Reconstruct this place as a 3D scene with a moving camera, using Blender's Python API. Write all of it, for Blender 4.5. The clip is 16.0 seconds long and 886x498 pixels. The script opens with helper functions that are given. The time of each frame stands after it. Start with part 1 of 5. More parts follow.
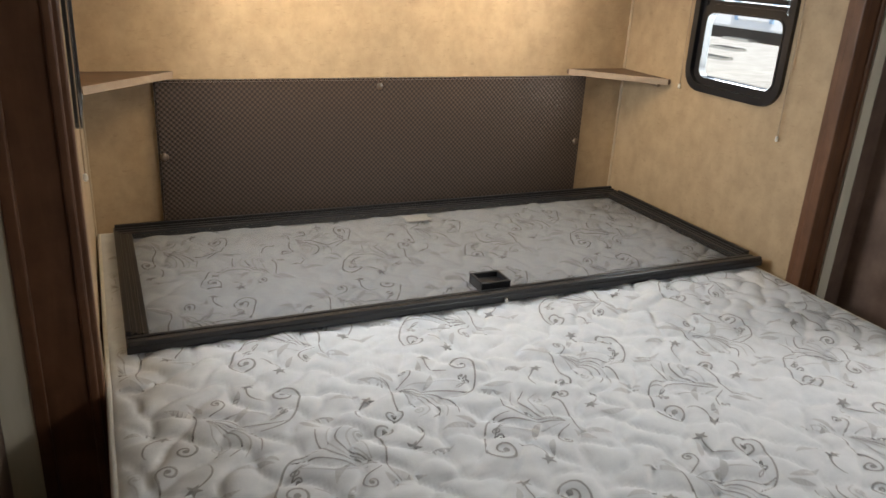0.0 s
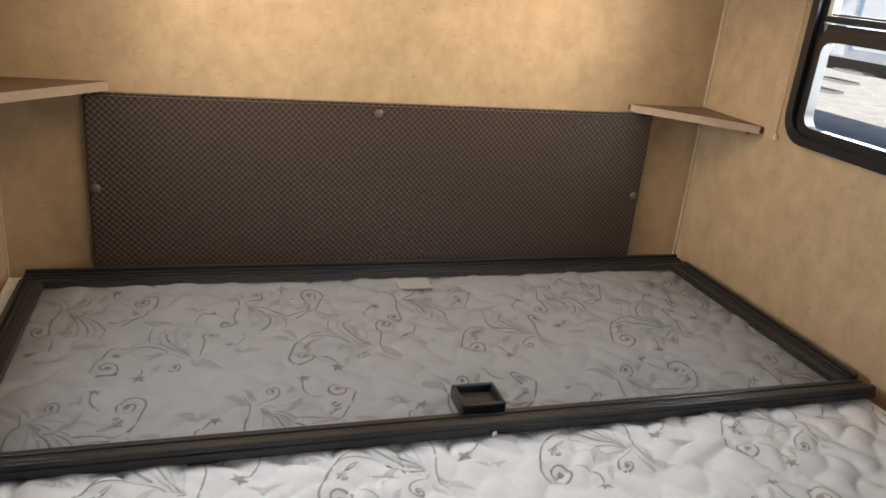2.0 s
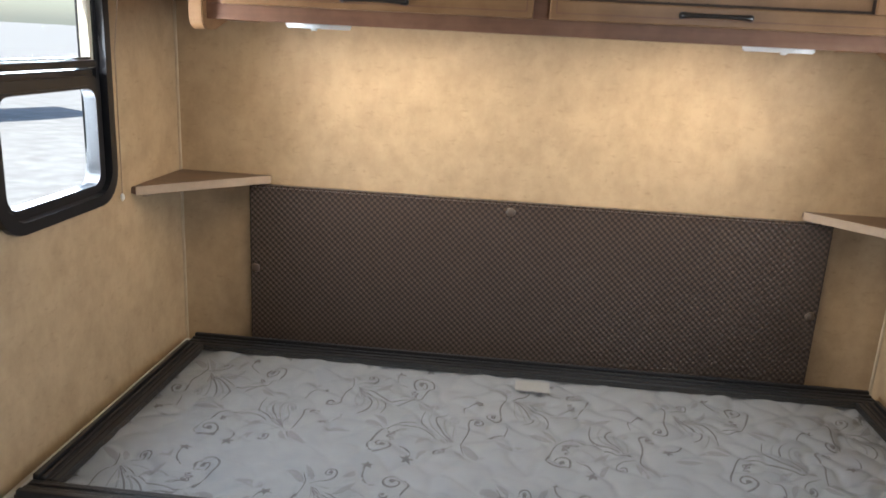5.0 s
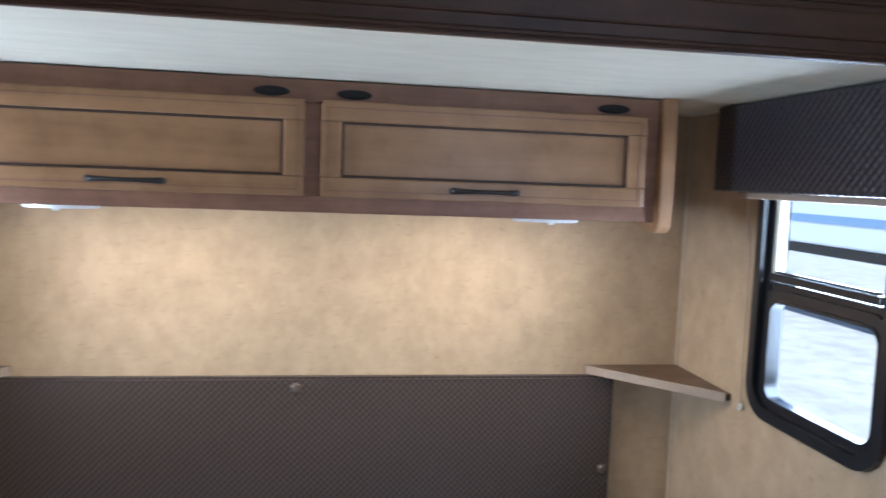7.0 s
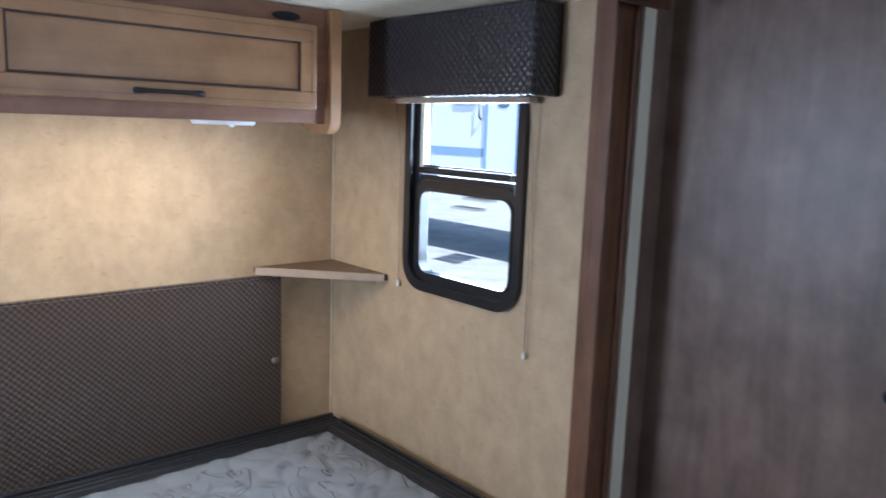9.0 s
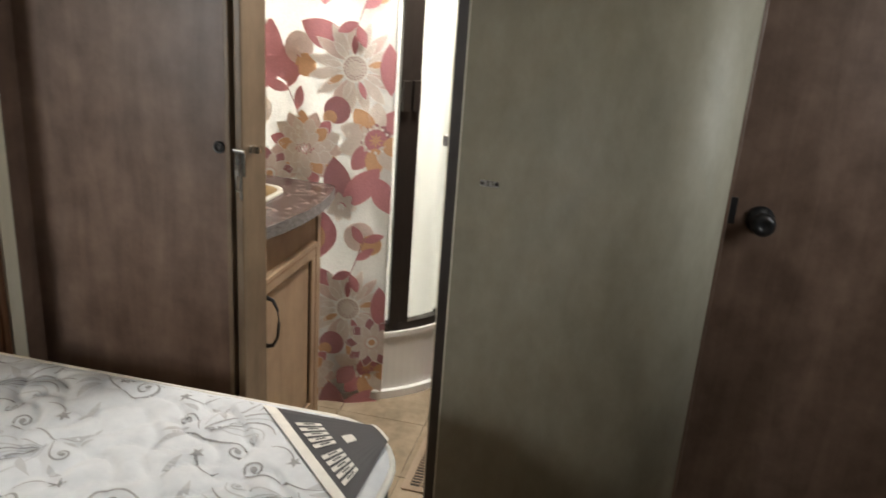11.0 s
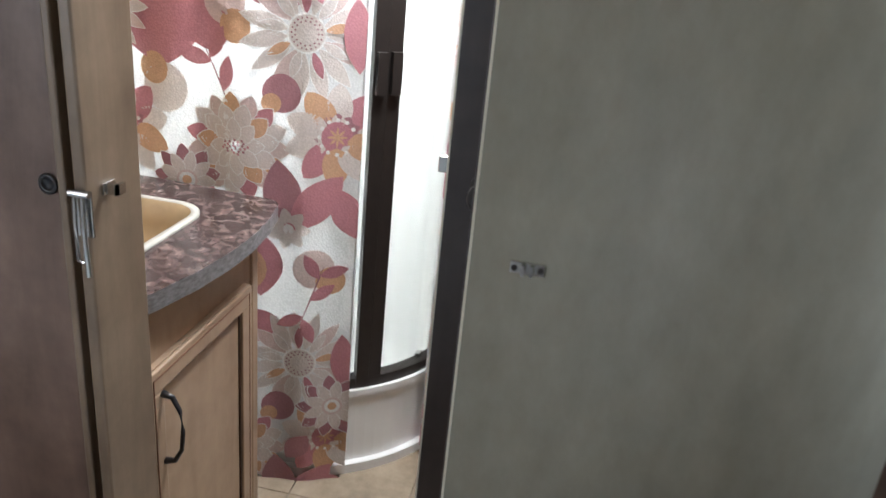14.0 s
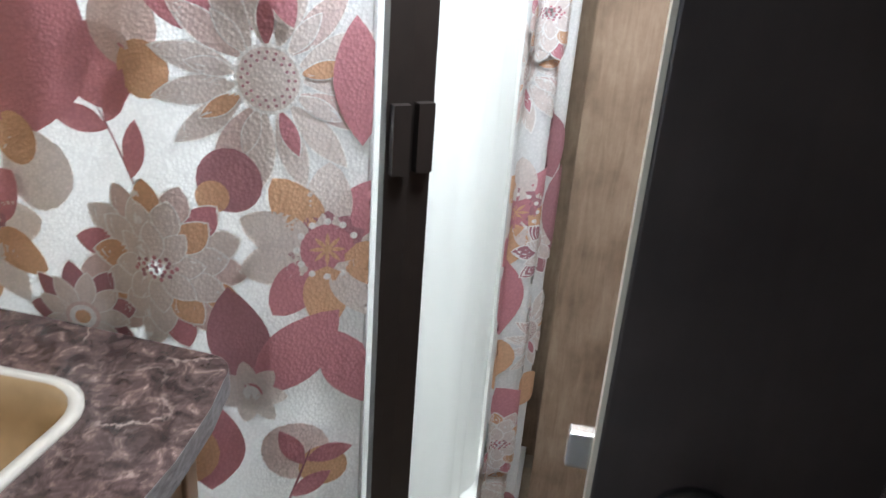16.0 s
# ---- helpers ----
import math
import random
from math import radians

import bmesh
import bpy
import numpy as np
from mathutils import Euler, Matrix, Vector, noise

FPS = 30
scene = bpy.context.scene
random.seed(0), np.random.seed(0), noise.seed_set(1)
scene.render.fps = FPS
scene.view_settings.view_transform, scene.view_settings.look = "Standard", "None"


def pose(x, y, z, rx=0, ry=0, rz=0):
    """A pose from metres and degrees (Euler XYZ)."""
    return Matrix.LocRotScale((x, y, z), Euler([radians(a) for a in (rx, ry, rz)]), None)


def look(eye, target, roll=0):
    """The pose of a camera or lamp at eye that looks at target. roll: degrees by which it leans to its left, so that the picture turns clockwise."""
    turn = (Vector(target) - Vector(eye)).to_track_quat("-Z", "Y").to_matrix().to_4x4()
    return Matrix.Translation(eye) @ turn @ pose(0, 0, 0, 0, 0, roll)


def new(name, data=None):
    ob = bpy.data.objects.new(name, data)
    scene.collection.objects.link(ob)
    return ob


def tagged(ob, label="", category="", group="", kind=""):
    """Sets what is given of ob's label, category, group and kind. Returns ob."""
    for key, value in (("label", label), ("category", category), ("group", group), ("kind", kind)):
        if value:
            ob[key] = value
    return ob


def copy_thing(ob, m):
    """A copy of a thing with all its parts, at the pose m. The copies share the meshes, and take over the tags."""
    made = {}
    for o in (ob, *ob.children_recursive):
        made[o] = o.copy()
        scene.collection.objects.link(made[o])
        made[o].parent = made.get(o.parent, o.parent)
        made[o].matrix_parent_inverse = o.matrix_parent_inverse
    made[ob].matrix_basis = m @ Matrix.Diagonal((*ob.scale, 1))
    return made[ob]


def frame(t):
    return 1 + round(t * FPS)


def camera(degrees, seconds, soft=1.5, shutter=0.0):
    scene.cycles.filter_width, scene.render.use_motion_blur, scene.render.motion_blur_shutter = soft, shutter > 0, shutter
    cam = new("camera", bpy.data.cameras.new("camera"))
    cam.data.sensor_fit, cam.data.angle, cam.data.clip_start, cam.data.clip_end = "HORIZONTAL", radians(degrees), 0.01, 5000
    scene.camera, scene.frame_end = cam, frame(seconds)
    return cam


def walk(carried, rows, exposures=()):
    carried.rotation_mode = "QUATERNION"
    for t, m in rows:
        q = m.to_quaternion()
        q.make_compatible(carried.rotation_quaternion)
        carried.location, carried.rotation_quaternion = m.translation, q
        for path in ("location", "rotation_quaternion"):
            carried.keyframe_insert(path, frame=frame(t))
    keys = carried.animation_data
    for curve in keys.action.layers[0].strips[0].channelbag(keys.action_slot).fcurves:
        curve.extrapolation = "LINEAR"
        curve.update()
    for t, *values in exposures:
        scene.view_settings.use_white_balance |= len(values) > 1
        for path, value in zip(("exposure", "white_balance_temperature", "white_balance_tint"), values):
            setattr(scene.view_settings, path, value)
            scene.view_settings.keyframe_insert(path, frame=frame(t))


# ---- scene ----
cam = camera(60.2, 16.0, soft=1.5, shutter=0.3)
METRES, EYE, TILT, LEAN, TURN = 4.2, 1.44, 0.0, 0.0, -24.9
ROWS = [
    (0.0, 0.0, 0.0, 0.0, 1.16, -20.84, -3.04),
    (0.5, 0.0114, 0.0464, -0.0059, 3.1, -21.04, -3.29),
    (1.0, 0.022, 0.0759, -0.0041, 5.03, -21.09, -3.76),
    (1.5, 0.0277, 0.1117, -0.0067, 6.61, -20.9, -4.56),
    (2.0, 0.0444, 0.1508, -0.0066, 8.38, -20.51, -5.22),
    (2.5, 0.0761, 0.1951, -0.0059, 13.38, -20.39, -4.63),
    (3.0, 0.1014, 0.2192, -0.0051, 18.58, -20.51, -4.26),
    (3.5, 0.124, 0.2076, -0.0092, 25.01, -20.25, -3.45),
    (4.0, 0.1409, 0.1957, -0.0103, 31.12, -19.98, -2.72),
    (6.5, 0.1475, 0.1892, 0.0312, 26.72, -6.42, -1.73),
    (7.0, 0.1436, 0.2209, 0.028, 15.83, -5.3, -2.17),
    (7.5, 0.1345, 0.2469, 0.0278, 5.31, -4.74, -2.3),
    (8.0, 0.1214, 0.2479, 0.0257, -3.62, -5.33, -2.15),
    (8.5, 0.0939, 0.2216, 0.0187, -9.86, -6.86, -1.98),
    (9.0, 0.0865, 0.1878, 0.0091, -15.69, -8.98, -1.99),
    (9.5, 0.0936, 0.1518, 0.0028, -24.0, -11.39, -2.35),
    (10.0, 0.1063, 0.1075, -0.0015, -34.12, -13.42, -3.05),
    (12.5, 0.1089, 0.0952, -0.0252, -64.43, -23.34, -4.59),
    (13.0, 0.1554, 0.1373, -0.026, -62.53, -23.5, -4.59),
    (13.5, 0.1959, 0.1824, -0.0203, -58.94, -22.79, -4.94),
    (14.0, 0.2427, 0.2103, -0.0175, -53.38, -22.05, -5.24),
    (14.5, 0.2791, 0.2393, -0.0192, -50.14, -21.77, -5.77),
    (15.0, 0.3125, 0.2753, -0.018, -49.05, -21.72, -6.13),
    (15.5, 0.3496, 0.3048, -0.0253, -49.21, -22.63, -5.39),
    (16.0, 0.373, 0.3294, -0.0236, -53.62, -22.89, -3.97),
]
walk(cam, [(t, pose(0, 0, EYE, TILT, LEAN, TURN) @ pose(METRES * x, METRES * y, METRES * z, 90 + pitch, roll, yaw)) for t, x, y, z, yaw, pitch, roll in ROWS],
     [(0.0, 0.94, 6600, 11), (1.5, 0.8, 6500, 12), (2.5, 0.8, 6950, 16), (3.2, 0.82, 6950, 15), (4.0, 0.84, 6700, 12), (6.5, 0.98, 5050, 11), (7.2, 0.98, 5000, 11), (8.0, 1.1, 4650, 11), (9.0, 1.05, 5050, 11), (9.5, 1.03, 5500, 11), (10.0, 1.0, 6900, 10), (12.5, 1.2, 6700, 10), (13.0, 1.35, 6600, 10), (13.5, 1.4, 5900, 10), (14.5, 1.03, 5700, 10), (15.5, 0.84, 5700, 10), (16.0, 0.74, 5600, 10)])

# ---- world and light ----
world = bpy.data.worlds.new("sky")
scene.world = world
world.use_nodes = True
wn = world.node_tree
sky = wn.nodes.new("ShaderNodeTexSky")
sky.sky_type = "NISHITA"
sky.sun_disc = False
sky.sun_elevation = radians(52)
sky.sun_rotation = radians(200)
wn.links.new(sky.outputs[0], wn.nodes["Background"].inputs[0])
wn.nodes["Background"].inputs[1].default_value = 0.12
sun = new("sun", bpy.data.lights.new("sun", "SUN"))
sun.data.energy, sun.data.angle, sun.data.color = 5.0, radians(0.5), (1, 0.96, 0.9)
sun.matrix_world = look((-3, -9, 12), (0, 0, 0))


def area(name, eye, target, w, h, watts, colour=(1, 1, 1)):
    lamp = new(name, bpy.data.lights.new(name, "AREA"))
    lamp.data.shape, lamp.data.size, lamp.data.size_y = "RECTANGLE", w, h
    lamp.data.energy, lamp.data.color = watts, colour
    lamp.matrix_world = look(eye, target)
    return lamp


DAY = (0.9, 0.96, 1.0)
area("daylight_window_right", (2.04, 1.95, 1.36), (0.9, 1.5, 1.2), 0.34, 0.5, 7, DAY)
area("daylight_window_left", (-0.17, 1.95, 1.36), (2.1, 0.6, 1.0), 0.34, 0.5, 14.5, DAY)
# Fill lamp from the entry side; the door window behind it is added.
area("fill_lamp_entry", (1.84, -0.82, 1.38), (0.9, 1.3, 0.8), 0.44, 0.6, 6.0, DAY)
# Fill lamp for the white shower, under an assumed skylight out of view.
area("fill_lamp_shower", (3.4, 1.15, 2.0), (3.3, 1.1, 0), 0.55, 0.55, 19, (1, 0.98, 0.95))
# Fill lamp for bath floor and vanity; the roof vent above it is invented.
area("fill_lamp_bath", (2.80, 0.60, 1.97), (2.75, 0.65, 0), 0.35, 0.35, 17, (1, 0.97, 0.92))
# Fill lamp added in the unseen passage, for the light under the door.
area("fill_lamp_passage", (3.6, -0.42, 0.55), (2.45, -0.40, 0.0), 0.55, 0.8, 70, DAY)
for lx in (0.42, 1.44):
    area("cabinet_puck_light", (lx + (0.13 if lx < 1 else -0.13), 2.235, 1.457), (lx + (0.13 if lx < 1 else -0.13), 2.34, 1.0), 0.5, 0.09, 1.75, (1, 0.80, 0.53))

# ---- materials ----
def material(name, rough=0.5, metal=0.0):
    m = bpy.data.materials.new(name)
    m.use_nodes = True
    b = m.node_tree.nodes["Principled BSDF"]
    b.inputs["Roughness"].default_value, b.inputs["Metallic"].default_value = rough, metal
    return m, m.node_tree, b


def node(nt, kind, **values):
    n = nt.nodes.new(kind)
    for key, value in values.items():
        n.inputs[key.replace("_", " ")].default_value = value
    return n


def coords(nt, scale=(1, 1, 1), rot=(0, 0, 0), island=False):
    tc = nt.nodes.new("ShaderNodeNewGeometry")
    mp = nt.nodes.new("ShaderNodeMapping")
    mp.inputs["Scale"].default_value, mp.inputs["Rotation"].default_value = scale, rot
    nt.links.new(tc.outputs["Position"], mp.inputs["Vector"])
    return mp.outputs[0]


def ramp(nt, fac, stops):
    r = nt.nodes.new("ShaderNodeValToRGB")
    els = r.color_ramp.elements
    while len(els) < len(stops):
        els.new(0.5)
    for e, (p, c) in zip(els, stops):
        e.position, e.color = p, (*c, 1)
    nt.links.new(fac, r.inputs[0])
    return r.outputs[0]


def bump(nt, b, height, strength, dist=0.002):
    n = node(nt, "ShaderNodeBump", Strength=strength, Distance=dist)
    nt.links.new(height, n.inputs["Height"])
    nt.links.new(n.outputs[0], b.inputs["Normal"])


def mottled(name, dark, light, scale=(6, 6, 6), rough=0.5, grain=60, relief=0.15, metal=0.0, detail=6, third=None):
    """Two scales of noise between two or three colours, with fine relief."""
    m, nt, b = material(name, rough, metal)
    n1 = node(nt, "ShaderNodeTexNoise", Scale=1.0, Detail=detail, Roughness=0.65)
    nt.links.new(coords(nt, scale), n1.inputs["Vector"])
    stops = [(0.3, dark), (0.7, light)] if third is None else [(0.28, dark), (0.5, third), (0.72, light)]
    nt.links.new(ramp(nt, n1.outputs[0], stops), b.inputs["Base Color"])
    n2 = node(nt, "ShaderNodeTexNoise", Scale=float(grain), Detail=4.0)
    nt.links.new(coords(nt, tuple(s / max(scale) for s in scale)), n2.inputs["Vector"])
    bump(nt, b, n2.outputs[0], relief)
    return m


def wallpaper(name, dark, light, specks):
    m, nt, b = material(name, 0.55)
    n1 = node(nt, "ShaderNodeTexNoise", Scale=14.0, Detail=8.0, Roughness=0.7)
    nt.links.new(coords(nt, (1, 1, 0.8)), n1.inputs["Vector"])
    n3 = node(nt, "ShaderNodeTexNoise", Scale=1.0, Detail=5.0, Roughness=0.7)
    nt.links.new(coords(nt, (35, 35, 110)), n3.inputs["Vector"])
    base = ramp(nt, n1.outputs[0], [(0.3, dark), (0.62, light)])
    mix = nt.nodes.new("ShaderNodeMixRGB")
    mix.blend_type = "MULTIPLY"
    nt.links.new(ramp(nt, n3.outputs[0], [(0.27, specks), (0.42, (1, 1, 1))]), mix.inputs[2])
    mix.inputs[0].default_value = 0.75
    nt.links.new(base, mix.inputs[1])
    nt.links.new(mix.outputs[0], b.inputs["Base Color"])
    bump(nt, b, n3.outputs[0], 0.12)
    return m


def wood(name, dark, mid, light, along="x", rough=0.42, fine=1.0):
    s = {"x": (2, 38, 38), "y": (38, 2, 38), "z": (30, 30, 4)}[along]
    s = tuple(v * fine for v in s)
    m, nt, b = material(name, rough)
    n1 = node(nt, "ShaderNodeTexNoise", Scale=1.0, Detail=7.0, Roughness=0.6, Distortion=0.6)
    nt.links.new(coords(nt, s), n1.inputs["Vector"])
    n2 = node(nt, "ShaderNodeTexNoise", Scale=9.0, Detail=7.0, Roughness=0.62)
    nt.links.new(coords(nt), n2.inputs["Vector"])
    mix = nt.nodes.new("ShaderNodeMath")
    mix.operation = "MULTIPLY_ADD"
    nt.links.new(n2.outputs[0], mix.inputs[0])
    mix.inputs[1].default_value = 0.7
    sub = nt.nodes.new("ShaderNodeMath")
    sub.operation = "MULTIPLY_ADD"
    nt.links.new(n1.outputs[0], sub.inputs[0])
    sub.inputs[1].default_value, sub.inputs[2].default_value = 0.5, -0.1
    nt.links.new(sub.outputs[0], mix.inputs[2])
    nt.links.new(ramp(nt, mix.outputs[0], [(0.3, dark), (0.52, mid), (0.72, light)]), b.inputs["Base Color"])
    bump(nt, b, n1.outputs[0], 0.1)
    return m


def plain(name, colour, rough=0.4, metal=0.0):
    m, nt, b = material(name, rough, metal)
    n1 = node(nt, "ShaderNodeTexNoise", Scale=40.0, Detail=4.0)
    nt.links.new(coords(nt), n1.inputs["Vector"])
    nt.links.new(ramp(nt, n1.outputs[0], [(0.3, tuple(c * 0.86 for c in colour)), (0.7, colour)]), b.inputs["Base Color"])
    bump(nt, b, n1.outputs[0], 0.04)
    return m


def woven(name, dark, light, cell=0.011, axis="xz"):
    """A diagonal basket weave in vinyl: diamonds that stand proud."""
    m, nt, b = material(name, 0.32)
    pos = coords(nt)
    sep = nt.nodes.new("ShaderNodeSeparateXYZ")
    nt.links.new(pos, sep.inputs[0])
    waves = []
    for k, off in ((axis[0], 0.0), (axis[1], 0.0)):
        mul = nt.nodes.new("ShaderNodeMath")
        mul.operation = "MULTIPLY"
        nt.links.new(sep.outputs[k.upper()], mul.inputs[0])
        mul.inputs[1].default_value = math.pi / cell * 1.0
        s = nt.nodes.new("ShaderNodeMath")
        s.operation = "SINE"
        nt.links.new(mul.outputs[0], s.inputs[0])
        waves.append(s.outputs[0])
    prod = nt.nodes.new("ShaderNodeMath")
    prod.operation = "MULTIPLY_ADD"
    nt.links.new(waves[0], prod.inputs[0])
    nt.links.new(waves[1], prod.inputs[1])
    prod.inputs[2].default_value = 0.5
    nt.links.new(ramp(nt, prod.outputs[0], [(0.15, dark), (0.9, light)]), b.inputs["Base Color"])
    bump(nt, b, prod.outputs[0], 0.5, 0.0022)
    return m


PAPER = wallpaper("tan_wallpaper", (0.35, 0.25, 0.15), (0.455, 0.335, 0.205), (0.70, 0.66, 0.62))
CEIL = mottled("cream_ceiling_board", (0.70, 0.64, 0.49), (0.81, 0.75, 0.59), (9, 30, 9), 0.5)
DARKWOOD = wood("dark_walnut_panel", (0.085, 0.052, 0.038), (0.15, 0.095, 0.071), (0.215, 0.145, 0.112), "z", 0.42, 0.6)
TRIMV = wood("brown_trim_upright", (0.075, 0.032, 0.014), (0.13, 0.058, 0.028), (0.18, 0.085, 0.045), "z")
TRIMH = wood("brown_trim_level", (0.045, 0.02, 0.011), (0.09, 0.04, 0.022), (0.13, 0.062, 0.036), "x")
MAPLE = wood("maple_cabinet", (0.20, 0.10, 0.042), (0.30, 0.16, 0.07), (0.38, 0.21, 0.1), "x", 0.36, 0.5)
MAPLEV = wood("maple_vanity", (0.28, 0.19, 0.12), (0.38, 0.27, 0.18), (0.45, 0.33, 0.22), "z", 0.36, 0.5)
# Walnut darkened further: puts the shade on bathroom door and partition end into colour.
SHADEDWOOD = wood("shaded_walnut_skin", (0.028, 0.021, 0.019), (0.045, 0.035, 0.031), (0.065, 0.05, 0.045), "z", 0.4, 0.6)
GROOVE = plain("deep_brown", (0.06, 0.03, 0.015), 0.5)
FRAMEWOOD = wood("cabinet_face_frame", (0.14, 0.065, 0.035), (0.22, 0.105, 0.058), (0.29, 0.15, 0.085), "x")
SHELFWOOD = wood("shelf_walnut", (0.075, 0.045, 0.03), (0.14, 0.088, 0.058), (0.20, 0.13, 0.088), "x", 0.45)
MOULD = plain("tan_moulding", (0.48, 0.38, 0.26), 0.45)
SHELFEDGE = plain("shelf_edge_band", (0.36, 0.27, 0.19), 0.45)
JAMB = wood("jamb_light_wood", (0.125, 0.085, 0.055), (0.18, 0.128, 0.083), (0.235, 0.17, 0.115), "z", 0.42)
PANEL = mottled("grey_tan_panel", (0.225, 0.207, 0.16), (0.305, 0.282, 0.222), (16, 16, 9), 0.56, 50, 0.1, detail=9)
VINYLB = woven("brown_woven_vinyl", (0.026, 0.018, 0.014), (0.088, 0.061, 0.046), 0.0085)
VINYLE = woven("valance_end_vinyl", (0.014, 0.012, 0.015), (0.032, 0.028, 0.032), 0.010, "xz")
VINYLV = woven("valance_woven_vinyl", (0.016, 0.014, 0.017), (0.04, 0.034, 0.038), 0.010, "yz")
BLACK = plain("black_satin_frame", (0.016, 0.016, 0.018), 0.32)
BRONZE = plain("dark_bronze_metal", (0.035, 0.028, 0.024), 0.4, 0.4)
BUTTON = plain("brown_button", (0.12, 0.09, 0.07), 0.25)
CHROME = plain("zinc_metal", (0.62, 0.62, 0.6), 0.25, 1.0)
WHITE = mottled("white_plastic", (0.74, 0.73, 0.69), (0.82, 0.81, 0.78), (5, 5, 5), 0.3, 30, 0.03)
SEAL = mottled("pale_seal_strip", (0.62, 0.58, 0.46), (0.72, 0.68, 0.56), (20, 20, 4), 0.5)
CREAMWALL = wallpaper("pale_wallpaper", (0.52, 0.46, 0.37), (0.62, 0.56, 0.46), (0.85, 0.82, 0.78))
TICKING = mottled("white_mattress_fabric", (0.54, 0.57, 0.61), (0.64, 0.665, 0.70), (25, 25, 25), 0.7, 300, 0.12)
PRINT = plain("grey_scroll_print", (0.50, 0.515, 0.54), 0.75)
PRINTDARK = plain("dark_grey_scroll_print", (0.32, 0.322, 0.333), 0.75)
PIPING = plain("white_piping", (0.72, 0.70, 0.65), 0.6)
SIDEBAND = plain("black_mattress_band", (0.02, 0.02, 0.025), 0.6)
def marble(name):
    """Dark brown pebbled laminate: broken patches, pale chips and thin crooked veins."""
    m, nt, b = material(name, 0.24)
    warp = node(nt, "ShaderNodeTexNoise", Scale=14.0, Detail=6.0, Roughness=0.65)
    nt.links.new(coords(nt), warp.inputs["Vector"])
    bent = nt.nodes.new("ShaderNodeMixRGB")
    bent.blend_type = "LINEAR_LIGHT"
    bent.inputs[0].default_value = 0.05
    nt.links.new(coords(nt), bent.inputs[1])
    nt.links.new(warp.outputs["Color"], bent.inputs[2])
    cells = node(nt, "ShaderNodeTexVoronoi", Scale=46.0)
    nt.links.new(bent.outputs[0], cells.inputs["Vector"])
    patch = node(nt, "ShaderNodeTexNoise", Scale=34.0, Detail=9.0, Roughness=0.72, Distortion=0.8)
    nt.links.new(coords(nt), patch.inputs["Vector"])
    base = ramp(nt, patch.outputs[0], [(0.34, (0.026, 0.019, 0.018)), (0.5, (0.062, 0.043, 0.040)), (0.58, (0.105, 0.075, 0.068)), (0.68, (0.26, 0.20, 0.175))])
    tone = nt.nodes.new("ShaderNodeMixRGB")
    tone.blend_type = "MULTIPLY"
    tone.inputs[0].default_value = 0.75
    nt.links.new(base, tone.inputs[1])
    nt.links.new(ramp(nt, cells.outputs["Color"], [(0.2, (0.55, 0.52, 0.52)), (0.7, (1.35, 1.3, 1.28))]), tone.inputs[2])
    edge = node(nt, "ShaderNodeTexVoronoi", Scale=11.0)
    edge.feature = "DISTANCE_TO_EDGE"
    nt.links.new(bent.outputs[0], edge.inputs["Vector"])
    gate = node(nt, "ShaderNodeTexNoise", Scale=9.0, Detail=3.0)
    nt.links.new(coords(nt), gate.inputs["Vector"])
    line = ramp(nt, edge.outputs["Distance"], [(0.0, (1, 1, 1)), (0.04, (0, 0, 0))])
    where = ramp(nt, gate.outputs[0], [(0.53, (0, 0, 0)), (0.66, (1, 1, 1))])
    both = nt.nodes.new("ShaderNodeMixRGB")
    both.blend_type = "MULTIPLY"
    both.inputs[0].default_value = 1.0
    nt.links.new(line, both.inputs[1])
    nt.links.new(where, both.inputs[2])
    out = nt.nodes.new("ShaderNodeMixRGB")
    nt.links.new(both.outputs[0], out.inputs[0])
    nt.links.new(tone.outputs[0], out.inputs[1])
    out.inputs[2].default_value = (0.27, 0.21, 0.185, 1)
    nt.links.new(out.outputs[0], b.inputs["Base Color"])
    bump(nt, b, patch.outputs[0], 0.04)
    return m


COUNTER = marble("brown_marble_laminate")
COUNTEREDGE = mottled("counter_edge_laminate", (0.10, 0.09, 0.09), (0.30, 0.29, 0.29), (60, 60, 160), 0.4)
RIM = plain("pale_sink_rim", (0.50, 0.48, 0.42), 0.3)
BISQUE = plain("bisque_sink", (0.42, 0.295, 0.155), 0.25)
FLOORMAT = mottled("stone_vinyl_tile", (0.17, 0.13, 0.09), (0.40, 0.32, 0.23), (7, 7, 7), 0.2, 40, 0.08, detail=8, third=(0.29, 0.23, 0.16))
GROUT = plain("vinyl_joint", (0.22, 0.175, 0.125), 0.5)
STRIPEWOOD = wood("striped_wood_panel", (0.15, 0.10, 0.065), (0.26, 0.185, 0.125), (0.36, 0.27, 0.19), "z", 0.45, 2.2)
VENTTAN = plain("tan_vent_metal", (0.36, 0.27, 0.19), 0.4, 0.2)
VOID = plain("vent_black", (0.012, 0.011, 0.01), 0.8)
GRAVEL = mottled("pale_gravel", (0.28, 0.26, 0.23), (0.45, 0.43, 0.39), (3, 3, 3), 0.9, 25, 0.5)
TRAILER = plain("white_trailer_skin", (0.75, 0.76, 0.78), 0.35)
TRAILERGLASS = plain("tinted_trailer_glass", (0.10, 0.16, 0.22), 0.1)
TRAILERTRIM = plain("blue_grey_trim", (0.25, 0.36, 0.5), 0.4)
TYRE = plain("tyre_rubber", (0.02, 0.02, 0.02), 0.8)
YELLOW = plain("yellow_sticker", (0.75, 0.62, 0.02), 0.5)
BLUE = plain("blue_pipe", (0.02, 0.16, 0.42), 0.35)
